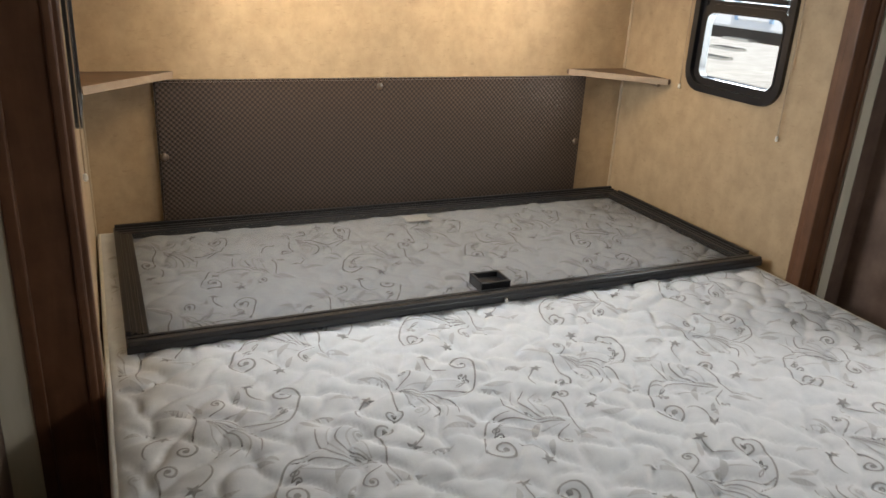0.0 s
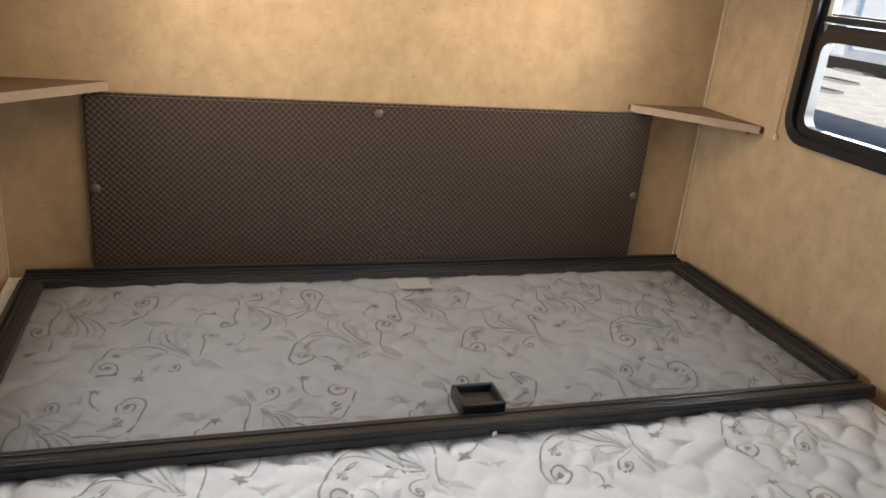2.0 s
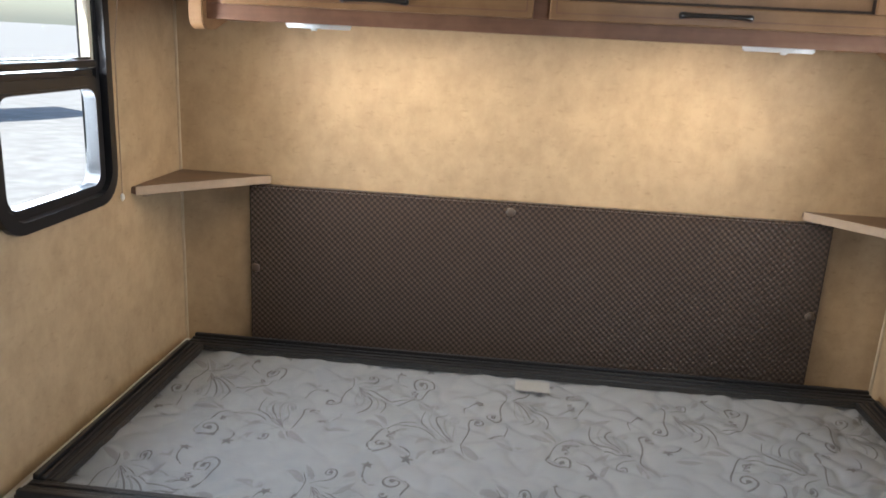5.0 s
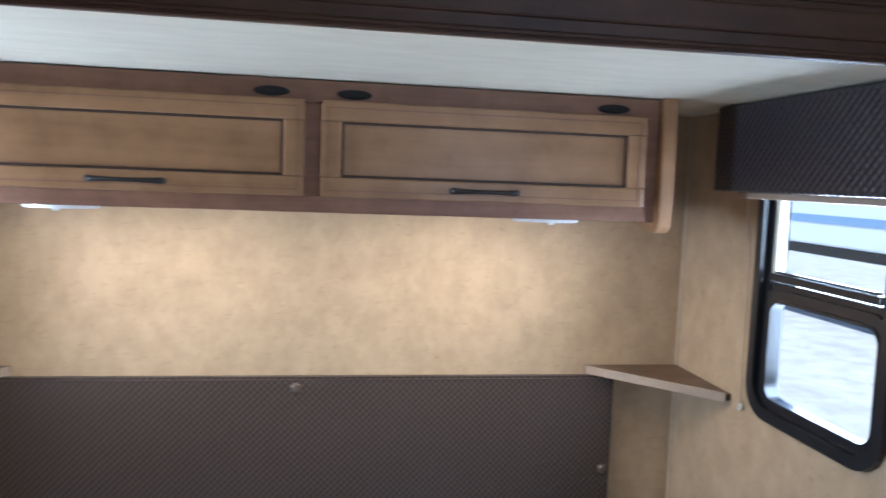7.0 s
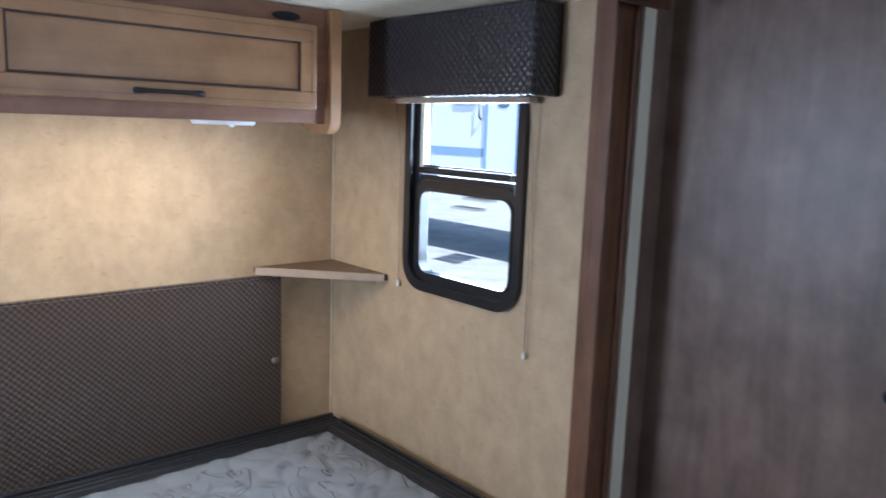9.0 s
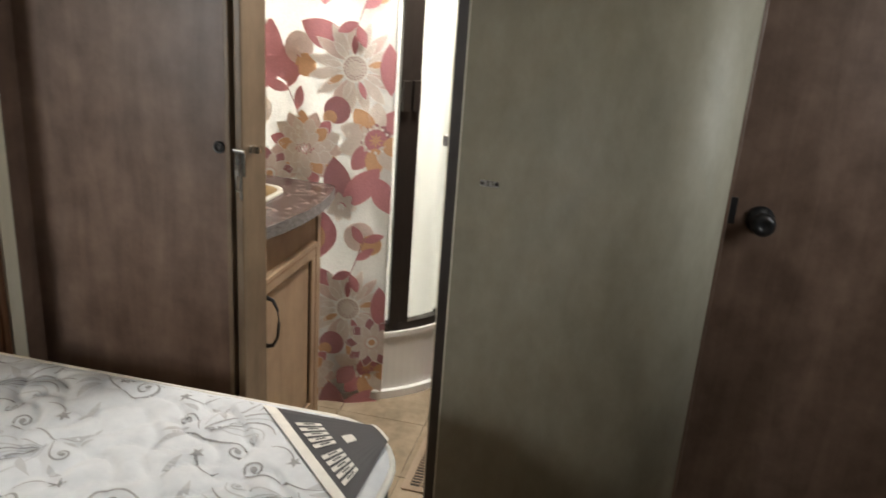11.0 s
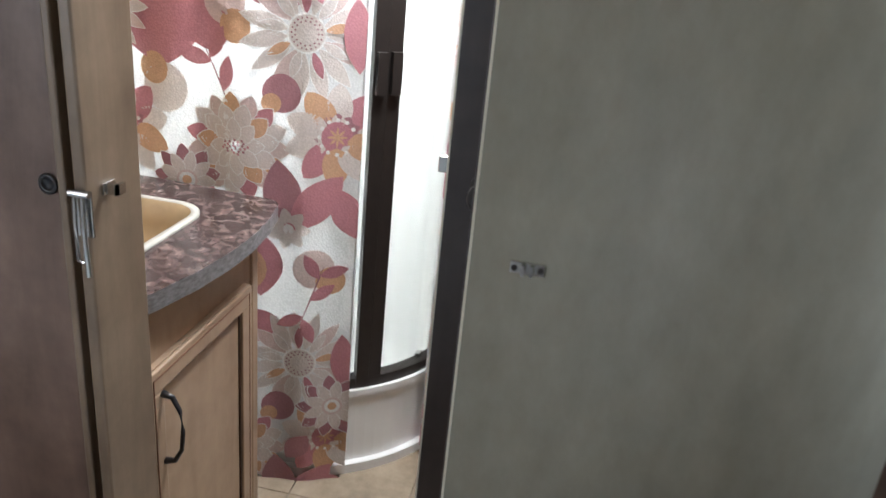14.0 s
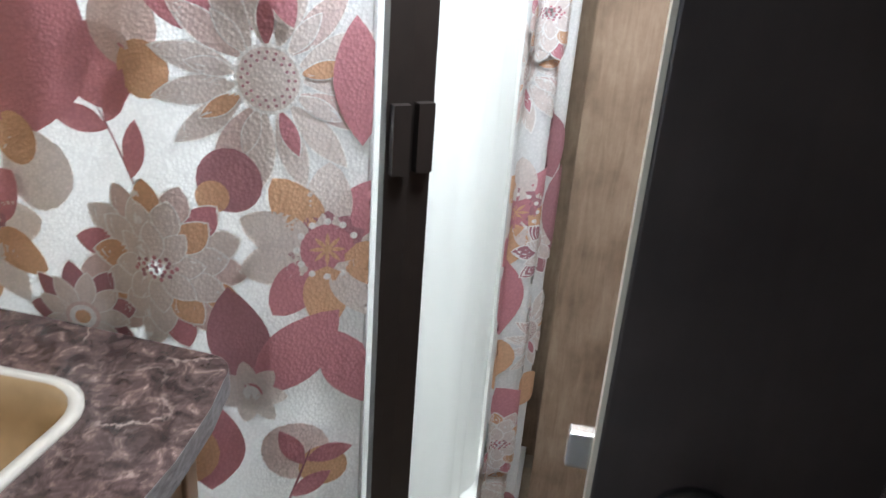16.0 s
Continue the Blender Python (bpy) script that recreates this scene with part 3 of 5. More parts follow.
pale, deep = bmesh.new(), bmesh.new()
for j in range(9):
    for i in range(6):
        scrolls(pale, deep, 1 if j % 2 else -1, 0.0 + 0.40 * i + (0.13 if j % 2 else 0.0), 0.62 + 0.235 * j, on_bed, 0.92)
part("leaf_print", pale, PRINT, bed, "pale grey printed leaves")["kind"] = "stuff"
part("scroll_print", deep, PRINTDARK, bed, "grey printed scrolls")["kind"] = "stuff"
# corner label


def label_strip(name, mat, d0, d1, lift, s0=0.0, s1=1.0, n=14):
    """A band across the corner, d metres along the diagonal from the corner, following the top."""
    bm = bmesh.new()
    cx, cy = BX1 - 0.03, BY0 + 0.03
    last = None
    for i in range(n + 1):
        s = s0 + (s1 - s0) * i / n
        cur = []
        for d in (d0, d1):
            x, y = cx - d * (1 - s), cy + d * s
            h = quilt(x, y)
            cur.append(bm.verts.new((x, y, BZ + max(h, -0.012) + lift)))
        if last:
            bm.faces.new((last[0], cur[0], cur[1], last[1]))
        last = cur
    return part(name, bm, mat, bed)


label_strip("corner_label", SIDEBAND, 0.045, 0.25, 0.003)
label_strip("label_border", PIPING, 0.25, 0.278, 0.004)
label_strip("label_border", PIPING, 0.038, 0.047, 0.005)
for s in (0.14, 0.205, 0.27, 0.335, 0.40, 0.52, 0.585, 0.65, 0.715, 0.78):
    label_strip("label_mark", PIPING, 0.175, 0.235, 0.0055, s - 0.024, s + 0.016, 2)
    label_strip("label_mark_gap", SIDEBAND, 0.19, 0.218, 0.0062, s - 0.012, s + 0.004, 2)
label_strip("label_emblem", PIPING, 0.12, 0.15, 0.005, 0.45, 0.58, 3)
tagp = box(0.935, 1.025, 2.315, 2.375, BZ + 0.010, BZ + 0.0125)
part("care_tag", tagp, WHITE, bed, "white sewn-on care tag")

# screen door laid on the bed
scr = thing("screen_door", (0.96, 2.1, 0.6), "black framed insect screen door lying across the mattress", "screen door")
SX0, SX1, SY0, SY1, SZ = 0.004, 1.884, 1.640, 2.468, 0.590
for nm, r in (("frame_rail", (SX0, SX1, SY0, SY0 + 0.058)), ("frame_rail", (SX0, SX1, SY1 - 0.067, SY1)),
              ("frame_stile", (SX0, SX0 + 0.052, SY0 + 0.058, SY1 - 0.067)), ("frame_stile", (SX1 - 0.058, SX1, SY0 + 0.058, SY1 - 0.067))):
    bmf = box(*r, SZ - 0.012, SZ + 0.008, 0.003)
    long_x = (r[1] - r[0]) > (r[3] - r[2])
    # raised ribs along the extruded frame, the outer one the highest
    for share, wide, high in ((0.14, 0.012, 0.018), (0.42, 0.009, 0.013), (0.72, 0.006, 0.011)):
        lo_side = r[2] < 2.0 if long_x else r[0] < 1.0
        k = share if lo_side else 1 - share
        if long_x:
            c = r[2] + (r[3] - r[2]) * k
            box(r[0] + 0.004, r[1] - 0.004, c - wide / 2, c + wide / 2, SZ + 0.004, SZ + high, 0.002, bmf)
        else:
            c = r[0] + (r[1] - r[0]) * k
            box(c - wide / 2, c + wide / 2, r[2], r[3], SZ + 0.004, SZ + high, 0.002, bmf)
    part(nm, bmf, BLACK, scr)
bmf = bmesh.new()
fv = [bmf.verts.new(p) for p in ((SX0 + 0.05, SY0 + 0.045, SZ + 0.004), (SX1 - 0.05, SY0 + 0.045, SZ + 0.004), (SX1 - 0.05, SY1 - 0.05, SZ + 0.004), (SX0 + 0.05, SY1 - 0.05, SZ + 0.004))]
bmf.faces.new(fv)
part("screen_mesh", bmf, MESH, scr, "fine dark insect mesh")
latch = part("latch_housing", boxes((0.905, 0.995, 1.686, 1.694, SZ, SZ + 0.03), (0.905, 0.995, 1.757, 1.765, SZ, SZ + 0.03), (0.905, 0.913, 1.694, 1.757, SZ, SZ + 0.03),
             (0.987, 0.995, 1.694, 1.757, SZ, SZ + 0.03), (0.913, 0.987, 1.694, 1.757, SZ + 0.002, SZ + 0.015), bevel=0.002), BLACK, scr, "black plastic latch cup")
part("latch_tongue", box(0.948, 0.958, 1.628, 1.644, SZ - 0.008, SZ + 0.004, 0.002), CHROME, latch)

# ---- headboard, shelves ----
hb = thing("headboard", (0.95, 2.52, 0.57), "brown woven vinyl padded headboard fixed to the wall", "headboard")
bm = prism(rounded(0.158, 1.732, 0.55, 1.045, 0.008, 3), 2.503, 2.53, "y", 0.006)
part("padded_panel", bm, VINYLB, hb)
for x, z in ((0.888, 1.018), (0.174, 0.805), (1.710, 0.790)):
    part("button", lathe([(0.013, 0), (0.0145, 0.003), (0.011, 0.007), (0.004, 0.009)], (x, 2.503, z), (0, -1, 0), 14), BUTTON, hb, "small brown button", True)


def shelf(side, cx):
    s = thing("corner_shelf", (cx, 2.53, 1.07), "small triangular walnut corner shelf on wooden cleats", "shelf", "corner shelves")
    bx = cx + side * 0.265
    o = [(cx, 2.53), (bx, 2.53), (bx, 2.515), (cx + side * 0.012, 2.245), (cx, 2.245)]
    part("board", prism(o, 1.052, 1.07, "z", 0.002), SHELFWOOD, s)
    d = Vector((bx - cx - side * 0.012, 2.515 - 2.245))
    n = Vector((d.y, -d.x)).normalized() * 0.004 * side
    e = [(bx, 2.515), (cx + side * 0.012, 2.245), (cx + side * 0.012 + n.x, 2.245 + n.y), (bx + n.x, 2.515 + n.y)]
    part("edge_band", prism(e, 1.050, 1.072), SHELFEDGE, s, "pale edge band")
    part("cleat", box(*sorted((cx, cx + side * 0.014)), 2.30, 2.53, 1.036, 1.052), SHELFEDGE, s)
    part("cleat", box(*sorted((cx + side * 0.03, bx - side * 0.03)), 2.516, 2.53, 1.036, 1.052), SHELFEDGE, s)


shelf(1, -0.05)
shelf(-1, 1.92)
for x in (-0.05, 1.92):
    setting("corner_moulding", box(x - 0.006, x + 0.006, 2.522, 2.534, 0.55, 1.765, 0.003), MOULD, "thin pale moulding in the corner", "trim")
for nm, xa, xb in (("left", -0.054, -0.044), ("right", 1.914, 1.924)):
    setting("edge_moulding_" + nm, box(xa, xb, 1.552, 1.574, 0, 1.76, 0.002), PAPER, "tan edge moulding of the slide-out wall", "trim")

# ---- overhead cabinet ----
cab = thing("overhead_cabinet", (0.92, 2.4, 1.455), "maple overhead cabinet with two doors hung above the bed", "cabinet")
part("body", boxes((0.19, 1.66, 2.18, 2.53, 1.483, 1.745)), FRAMEWOOD, cab)
part("face_frame", boxes((0.19, 1.66, 2.165, 2.182, 1.698, 1.744), (0.19, 1.66, 2.165, 2.182, 1.478, 1.512), (0.19, 0.235, 2.165, 2.182, 1.512, 1.698),
     (0.895, 0.945, 2.165, 2.182, 1.512, 1.698), (1.62, 1.66, 2.165, 2.182, 1.512, 1.698), bevel=0.002), FRAMEWOOD, cab, "red-brown face frame")
for x0, x1 in ((0.157, 0.19), (1.66, 1.693)):
    o = [(2.53, 1.745), (2.53, 1.478), (2.30, 1.478), (2.22, 1.455)] + [(2.175 - 0.03 * math.sin(radians(a)), 1.485 - 0.03 * math.cos(radians(a))) for a in range(0, 91, 15)] + [(2.145, 1.745)]
    part("end_panel", prism(o, x0, x1, "x", 0.003), MAPLE, cab, "end panel with rounded front edge")
    part("end_panel_face", prism([(2.52, 1.740), (2.52, 1.49), (2.19, 1.49), (2.19, 1.740)], x0 - 0.002 if x0 < 1 else x1 - 0.001, x0 + 0.001 if x0 < 1 else x1 + 0.002, "x"), FRAMEWOOD, cab)


def raised_door(parent, a0, a1, b0, b1, face, out, axis, mat, rail=0.05):
    """A framed door: four rails, a dark brown groove and a flat inner panel."""
    def bx(p0, p1, q0, q1, d0, d1, bevel=0.0):
        lo, hi = sorted((face + out * d0, face + out * d1))
        return (p0, p1, lo, hi, q0, q1) if axis == "y" else (lo, hi, p0, p1, q0, q1)
    d = part("door", boxes(bx(a0, a1, b0, b1, 0, 0.012)), mat, parent)
    for r in ((a0, a1, b1 - rail, b1), (a0, a1, b0, b0 + rail), (a0, a0 + rail, b0 + rail, b1 - rail), (a1 - rail, a1, b0 + rail, b1 - rail)):
        part("rail", box(*bx(*r, 0.012, 0.021), 0.003), mat, d)
    g = 0.0055
    part("groove", boxes(bx(a0 + rail, a1 - rail, b1 - rail - g, b1 - rail, 0.012, 0.015), bx(a0 + rail, a1 - rail, b0 + rail, b0 + rail + g, 0.012, 0.015),
         bx(a0 + rail, a0 + rail + g, b0 + rail + g, b1 - rail - g, 0.012, 0.015), bx(a1 - rail - g, a1 - rail, b0 + rail + g, b1 - rail - g, 0.012, 0.015)), GROOVE, d, "dark brown groove")
    part("edge_line", boxes(bx(a0 + 0.013, a1 - 0.013, b1 - 0.015, b1 - 0.0125, 0.021, 0.0222), bx(a0 + 0.013, a1 - 0.013, b0 + 0.0125, b0 + 0.015, 0.021, 0.0222),
         bx(a0 + 0.0125, a0 + 0.015, b0 + 0.015, b1 - 0.015, 0.021, 0.0222), bx(a1 - 0.015, a1 - 0.0125, b0 + 0.015, b1 - 0.015, 0.021, 0.0222)), FRAMEWOOD, d)
    return d


for x0, x1, hx in ((0.230, 0.904, 0.567), (0.938, 1.624, 1.275)):
    d = raised_door(cab, x0, x1, 1.511, 1.703, 2.165, -1, "y", MAPLE, 0.040)
    pts = [(hx + 0.068 * math.sin(radians(a)), 2.144 - 0.018 * math.cos(radians(a)) ** 0.5 if abs(a) < 90 else 2.144, 1.532) for a in range(-90, 91, 15)]
    rad = [0.0055 - 0.0022 * math.cos(radians(a)) for a in range(-90, 91, 15)]
    part("handle", tube(pts, [r * 1.35 for r in rad], 10), BRONZE, d, "dark bronze bow handle", True)
for x in (0.298, 0.838, 1.002, 1.553):
    part("vent_grommet", prism([(x + 0.035 * math.cos(t * math.pi / 12), 1.718 + 0.0095 * math.sin(t * math.pi / 12)) for t in range(24)], 2.158, 2.166, "y", 0.002), VOID, cab, "black oval vent")


def puck(x):
    p = thing("puck_light", (x, 2.25, 1.478), "white oval puck light under the cabinet, switched on", "lamp", "puck lights under the cabinet")
    part("housing", prism([(x + 0.075 * math.cos(t * math.pi / 14), 2.25 + 0.055 * math.sin(t * math.pi / 14)) for t in range(28)], 1.469, 1.483, "z", 0.003), WHITE, p)
    part("switch", box(x - 0.006, x + 0.006, 2.205, 2.215, 1.464, 1.470, 0.002), WHITE, p)


puck(0.42)
puck(1.44)


# ---- windows ----
def window(side, wall):
    """side 1: the opening looks to +x; wall: the room face of the wall."""
    w = tagged(thing("window_1" if side > 0 else "window_2", (wall, 1.95, 1.05), "black framed trailer window with rounded corners and a sliding lower pane", "window"), kind="structure")
    def xs(a, b):
        return sorted((wall + side * a, wall + side * b))
    part("window_frame", ring(rounded(WY0, WY1, WZ0, WZ1, 0.075), rounded(WY0 + 0.024, WY1 - 0.024, WZ0 + 0.024, WZ1 - 0.024, 0.06), *xs(-0.014, 0.006), "x"), BLACK, w)
    part("frame_reveal", ring(rounded(WY0 + 0.021, WY1 - 0.021, WZ0 + 0.021, WZ1 - 0.021, 0.06), rounded(WY0 + 0.036, WY1 - 0.036, WZ0 + 0.036, WZ1 - 0.036, 0.05), *xs(0.004, 0.043), "x"), BLACK, w)
    sash = part("lower_sash", ring(rounded(WY0 + 0.030, WY1 - 0.030, WZ0 + 0.030, 1.345, 0.035), rounded(WY0 + 0.043, WY1 - 0.056, WZ0 + 0.047, 1.318, 0.03), *xs(0.0, 0.026), "x"), BLACK, w)
    part("sash_bead", ring(rounded(WY0 + 0.038, WY1 - 0.051, WZ0 + 0.042, 1.323, 0.034), rounded(WY0 + 0.044, WY1 - 0.057, WZ0 + 0.048, 1.317, 0.03), *xs(-0.003, 0.001), "x"), BLACK, sash)
    part("jamb_strip", box(*xs(0.008, 0.030), WY1 - 0.050, WY1 - 0.034, 1.36, WZ1 - 0.036, 0.002), SEAL, w, "pale vinyl jamb of the upper pane")
    part("meeting_rail", boxes((*xs(0.006, 0.03), WY0 + 0.045, WY1 - 0.045, 1.322, 1.358), (*xs(-0.004, 0.02), WY0 + 0.045, WY1 - 0.045, 1.362, 1.378), bevel=0.003), BLACK, w)
    part("track", box(*xs(0.0, 0.012), WY0 + 0.06, WY1 - 0.06, 1.379, 1.384, 0.001), BRONZE, w, "thin metal track")
    for z0, z1, d in ((WZ0 + 0.04, 1.33, 0.014), (1.35, WZ1 - 0.04, 0.024)):
        p = part("pane", box(*xs(d, d + 0.004), WY0 + 0.045, WY1 - 0.045, z0, z1), PANE, w)
        p.visible_shadow = False


window(1, 1.92)
window(-1, -0.05)


def valance(side, wall):
    v = thing("window_valance", (wall, 1.95, 1.55), "dark woven vinyl box valance with a rolled shade over the window", "valance", "window valances")
    def xs(a, b):
        return sorted((wall - side * a, wall - side * b))
    part("front_board", box(*xs(0.073, 0.085), 1.655, 2.24, 1.552, 1.742, 0.004), VINYLV, v)
    part("end_board", box(*xs(0.0, 0.074), 1.655, 1.668, 1.552, 1.742, 0.003), VINYLE, v)
    part("end_board", box(*xs(0.0, 0.074), 2.227, 2.24, 1.552, 1.742, 0.003), VINYLE, v)
    part("top_board", box(*xs(0.0, 0.074), 1.668, 2.227, 1.732, 1.742), VINYLV, v)
    part("piping", tube([(wall - side * 0.086, 1.658, 1.553 + 0.0188 * i) for i in range(11)], [0.0035, 0.0025] * 5 + [0.0035], 6), VINYLV, v)
    part("shade_bar", box(*xs(0.02, 0.045), 1.70, 2.20, 1.538, 1.552, 0.003), SHELFEDGE, v, "beige bottom bar of the rolled shade")
    for y, z in ((2.185, 1.06), (1.71, 0.975)):
        c = part("cord", tube([(wall - side * 0.03, y, 1.54), (wall - side * 0.012, y, 1.4), (wall - side * 0.010, y, z)], 0.0016, 6), SHELFEDGE, v, "thin beige cord")
        part("cord_cleat", lathe([(0.002, 0), (0.005, 0.004), (0.0045, 0.014), (0.0015, 0.018)], (wall - side * 0.010, y, z - 0.012), (0, 0, 1), 10), WHITE, c, "clear plastic cord stop")


valance(1, 1.92)
valance(-1, -0.05)


# ---- doors and hardware ----
def knob(parent, x, y, z, side=-1, size=1.0):
    k = part("knob", lathe([(size * kr, size * kd) for kr, kd in ((0.033, 0), (0.033, 0.006), (0.02, 0.012), (0.012, 0.018), (0.012, 0.03), (0.022, 0.036), (0.028, 0.046), (0.027, 0.056), (0.02, 0.062), (0.012, 0.064), (0.010, 0.061), (0.002, 0.061))], (x, y, z), (side, 0, 0)), BLACK, parent, "black round door knob", True)
    return k


pd = tagged(thing("door_1", (2.46, -0.4, 0.06), "dark walnut passage door, closed, with a gap under it", "door"), kind="structure")
part("leaf", box(2.455, 2.49, -0.704, -0.108, 0.022, 1.953, 0.002), DARKWOOD, pd)
knob(pd, 2.455, -0.188, 0.938)
part("latch_plate", box(2.452, 2.456, -0.132, -0.116, 0.92, 0.985, 0.001), BLACK, pd)
bd = tagged(thing("door_2", (2.38, 0.3, 0.02), "dark walnut bathroom door, shade in its colour, standing open behind the partition", "door"), kind="structure")
part("leaf", box(2.385, 2.418, -0.02, 0.560, 0.02, 1.95, 0.002), SHADEDWOOD, bd)
part("edge_strip", box(2.386, 2.400, 0.560, 0.563, 0.02, 1.95), SEAL, bd, "pale strip on the door edge")
knob(bd, 2.385, 0.499, 1.024, -1, 0.84)
part("latch_bolt", box(2.396, 2.407, 0.560, 0.578, 1.04, 1.066, 0.002), CHROME, bd)

ed = tagged(thing("door_3", (1.85, -0.82, 0.03), "charcoal entry door with black frame and sticker", "door"), kind="structure")
part("door_frame", boxes((2.175, 2.235, -0.910, -0.820, 0.0, 1.9), (1.45, 1.51, -0.910, -0.820, 0, 1.9), (1.51, 2.175, -0.910, -0.820, 1.84, 1.9), bevel=0.006), BLACK, ed)
part("leaf", box(1.51, 2.175, -0.900, -0.860, 0.03, 1.84, 0.004), DOORSKIN, ed)
part("cross_rail", box(1.51, 2.175, -0.862, -0.845, 0.66, 0.71, 0.004), BLACK, ed)
part("bottom_rail", box(1.51, 2.175, -0.862, -0.845, 0.03, 0.10, 0.004), BLACK, ed)
# Window and its frame added to give the fill lamp an opening.
part("door_window", prism(rounded(1.62, 2.06, 1.06, 1.70, 0.06), -0.857, -0.85, "y"), FROST, ed, "frosted door window, added for the fill lamp")
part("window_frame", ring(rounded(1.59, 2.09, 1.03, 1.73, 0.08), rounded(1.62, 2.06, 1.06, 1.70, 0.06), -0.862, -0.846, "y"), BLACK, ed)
part("sticker", box(2.02, 2.14, -0.859, -0.856, 0.84, 0.95), YELLOW, ed, "yellow warning sticker")
setting("threshold", box(1.45, 2.235, -0.840, -0.790, 0.0, 0.02, 0.004), BRONZE, "metal threshold strip of the entry door", "threshold")

hk = thing("door_hook_latch", (2.08, 0.954, 1.0), "zinc swing latch screwed to the door jamb", "latch")
part("base_plate", box(2.0795, 2.0835, 0.942, 0.964, 0.985, 1.045, 0.001), CHROME, hk)
part("swing_bar", tube([(2.074, 0.950, 1.04), (2.072, 0.950, 1.0), (2.072, 0.948, 0.935)], 0.0035, 8), CHROME, hk)
part("swing_bar", tube([(2.074, 0.961, 1.04), (2.072, 0.961, 1.0), (2.073, 0.961, 0.955), (2.073, 0.950, 0.952)], 0.003, 8), CHROME, hk)
part("hinge_barrel", tube([(2.074, 0.940, 1.043), (2.074, 0.966, 1.043)], 0.005, 10), CHROME, hk)
kp = thing("latch_keeper", (2.124, 0.953, 1.04), "small zinc latch keeper on the door jamb", "latch")
part("keeper_plate", box(2.112, 2.138, 0.946, 0.950, 1.030, 1.046, 0.001), CHROME, kp)
part("keeper_loop", boxes((2.116, 2.121, 0.930, 0.946, 1.031, 1.045), (2.116, 2.134, 0.930, 0.934, 1.031, 1.045)), CHROME, kp)
ct = thing("panel_catch", (2.1, 0.413, 1.03), "small zinc catch plate on the grey partition", "catch")
part("plate", box(2.0965, 2.1005, 0.389, 0.429, 1.024, 1.039, 0.001), CHROME, ct)
part("hook", boxes((2.088, 2.097, 0.402, 0.406, 1.025, 1.038), (2.088, 2.097, 0.412, 0.416, 1.025, 1.038)), CHROME, ct)
part("screw", lathe([(0.004, 0), (0.003, 0.002)], (2.0965, 0.394, 1.031), (-1, 0, 0), 8), BRONZE, ct)
part("screw", lathe([(0.004, 0), (0.003, 0.002)], (2.0965, 0.424, 1.031), (-1, 0, 0), 8), BRONZE, ct)
gh = thing("wall_grommet", (2.1, 1.013, 1.04), "round black grommet in the walnut panel", "grommet")
part("rim", lathe([(0.013, 0), (0.014, 0.003), (0.010, 0.005), (0.008, 0.003), (0.007, 0.001)], (2.1, 1.013, 1.04), (-1, 0, 0), 18), BLACK, gh, "", True)

# ---- vanity ----
van = thing("vanity_cabinet", (2.45, 1.3, 0.0), "light maple vanity cabinet with one door", "cabinet")
part("front_panel", box(2.21, 2.72, 1.025, 1.045, 0.06, 0.765), MAPLEV, van)
for x0, x1 in ((2.70, 2.72), (2.21, 2.23)):
    part("side_panel", box(x0, x1, 1.045, 1.635, 0.06, 0.765), MAPLEV, van)
part("bottom_panel", box(2.23, 2.70, 1.045, 1.635, 0.06, 0.08), MAPLEV, van)
part("plinth", box(2.21, 2.70, 1.05, 1.635, 0.0, 0.06), GROOVE, van)
part("corner_post", box(2.70, 2.728, 1.018, 1.05, 0.0, 0.765, 0.003), MAPLEV, van)
d = raised_door(van, 2.272, 2.668, 0.075, 0.655, 1.025, -1, "y", MAPLEV, 0.045)
part("handle", tube([(2.31, 1.004, 0.605), (2.31, 0.985, 0.60), (2.31, 0.972, 0.575), (2.31, 0.968, 0.535), (2.31, 0.972, 0.495), (2.31, 0.985, 0.47), (2.31, 1.004, 0.465)], [0.007, 0.005, 0.004, 0.004, 0.004, 0.005, 0.007], 10), BLACK, d, "black arched pull", True)
o = [(2.205, 1.04), (2.30, 1.005), (2.40, 0.982), (2.50, 0.970), (2.60, 0.968), (2.70, 0.978), (2.755, 0.990)]
o += [(2.765 + 0.045 * math.sin(radians(a)), 1.037 - 0.045 * math.cos(radians(a))) for a in range(15, 91, 15)] + [(2.83, 1.3), (2.84, 1.638), (2.205, 1.638)]
top = thing("worktop", (2.5, 1.3, 0.77), "brown marbled laminate vanity top with a bowed front", "countertop")
sink_o = rounded(2.235, 2.685, 1.115, 1.515, 0.07, 6)
bmt = bmesh.new()
lo = [bmt.verts.new((x, y, 0.80)) for x, y in o]
hi = [bmt.verts.new((x, y, 0.80)) for x, y in sink_o[::-1]]
edges = [bmt.edges.new((lo[i], lo[(i + 1) % len(lo)])) for i in range(len(lo))] + [bmt.edges.new((hi[i], hi[(i + 1) % len(hi)])) for i in range(len(hi))]
bmesh.ops.triangle_fill(bmt, use_beauty=True, edges=edges)
bmesh.ops.recalc_face_normals(bmt, faces=bmt.faces)
if bmt.faces[:][0].normal.z < 0:
    bmesh.ops.reverse_faces(bmt, faces=bmt.faces)
part("top_sheet", bmt, COUNTER, top)
cxm, cym = 2.5, 1.35
part("edge", ring(o, [(x + (cxm - x) * 0.06, y + (cym - y) * 0.06) for x, y in o], 0.765, 0.7985, "z"), COUNTEREDGE, top, "rough grey cut edge")
snk = thing("sink_basin", (2.45, 1.33, 0.80), "bisque plastic drop-in sink with a pale rim", "sink")
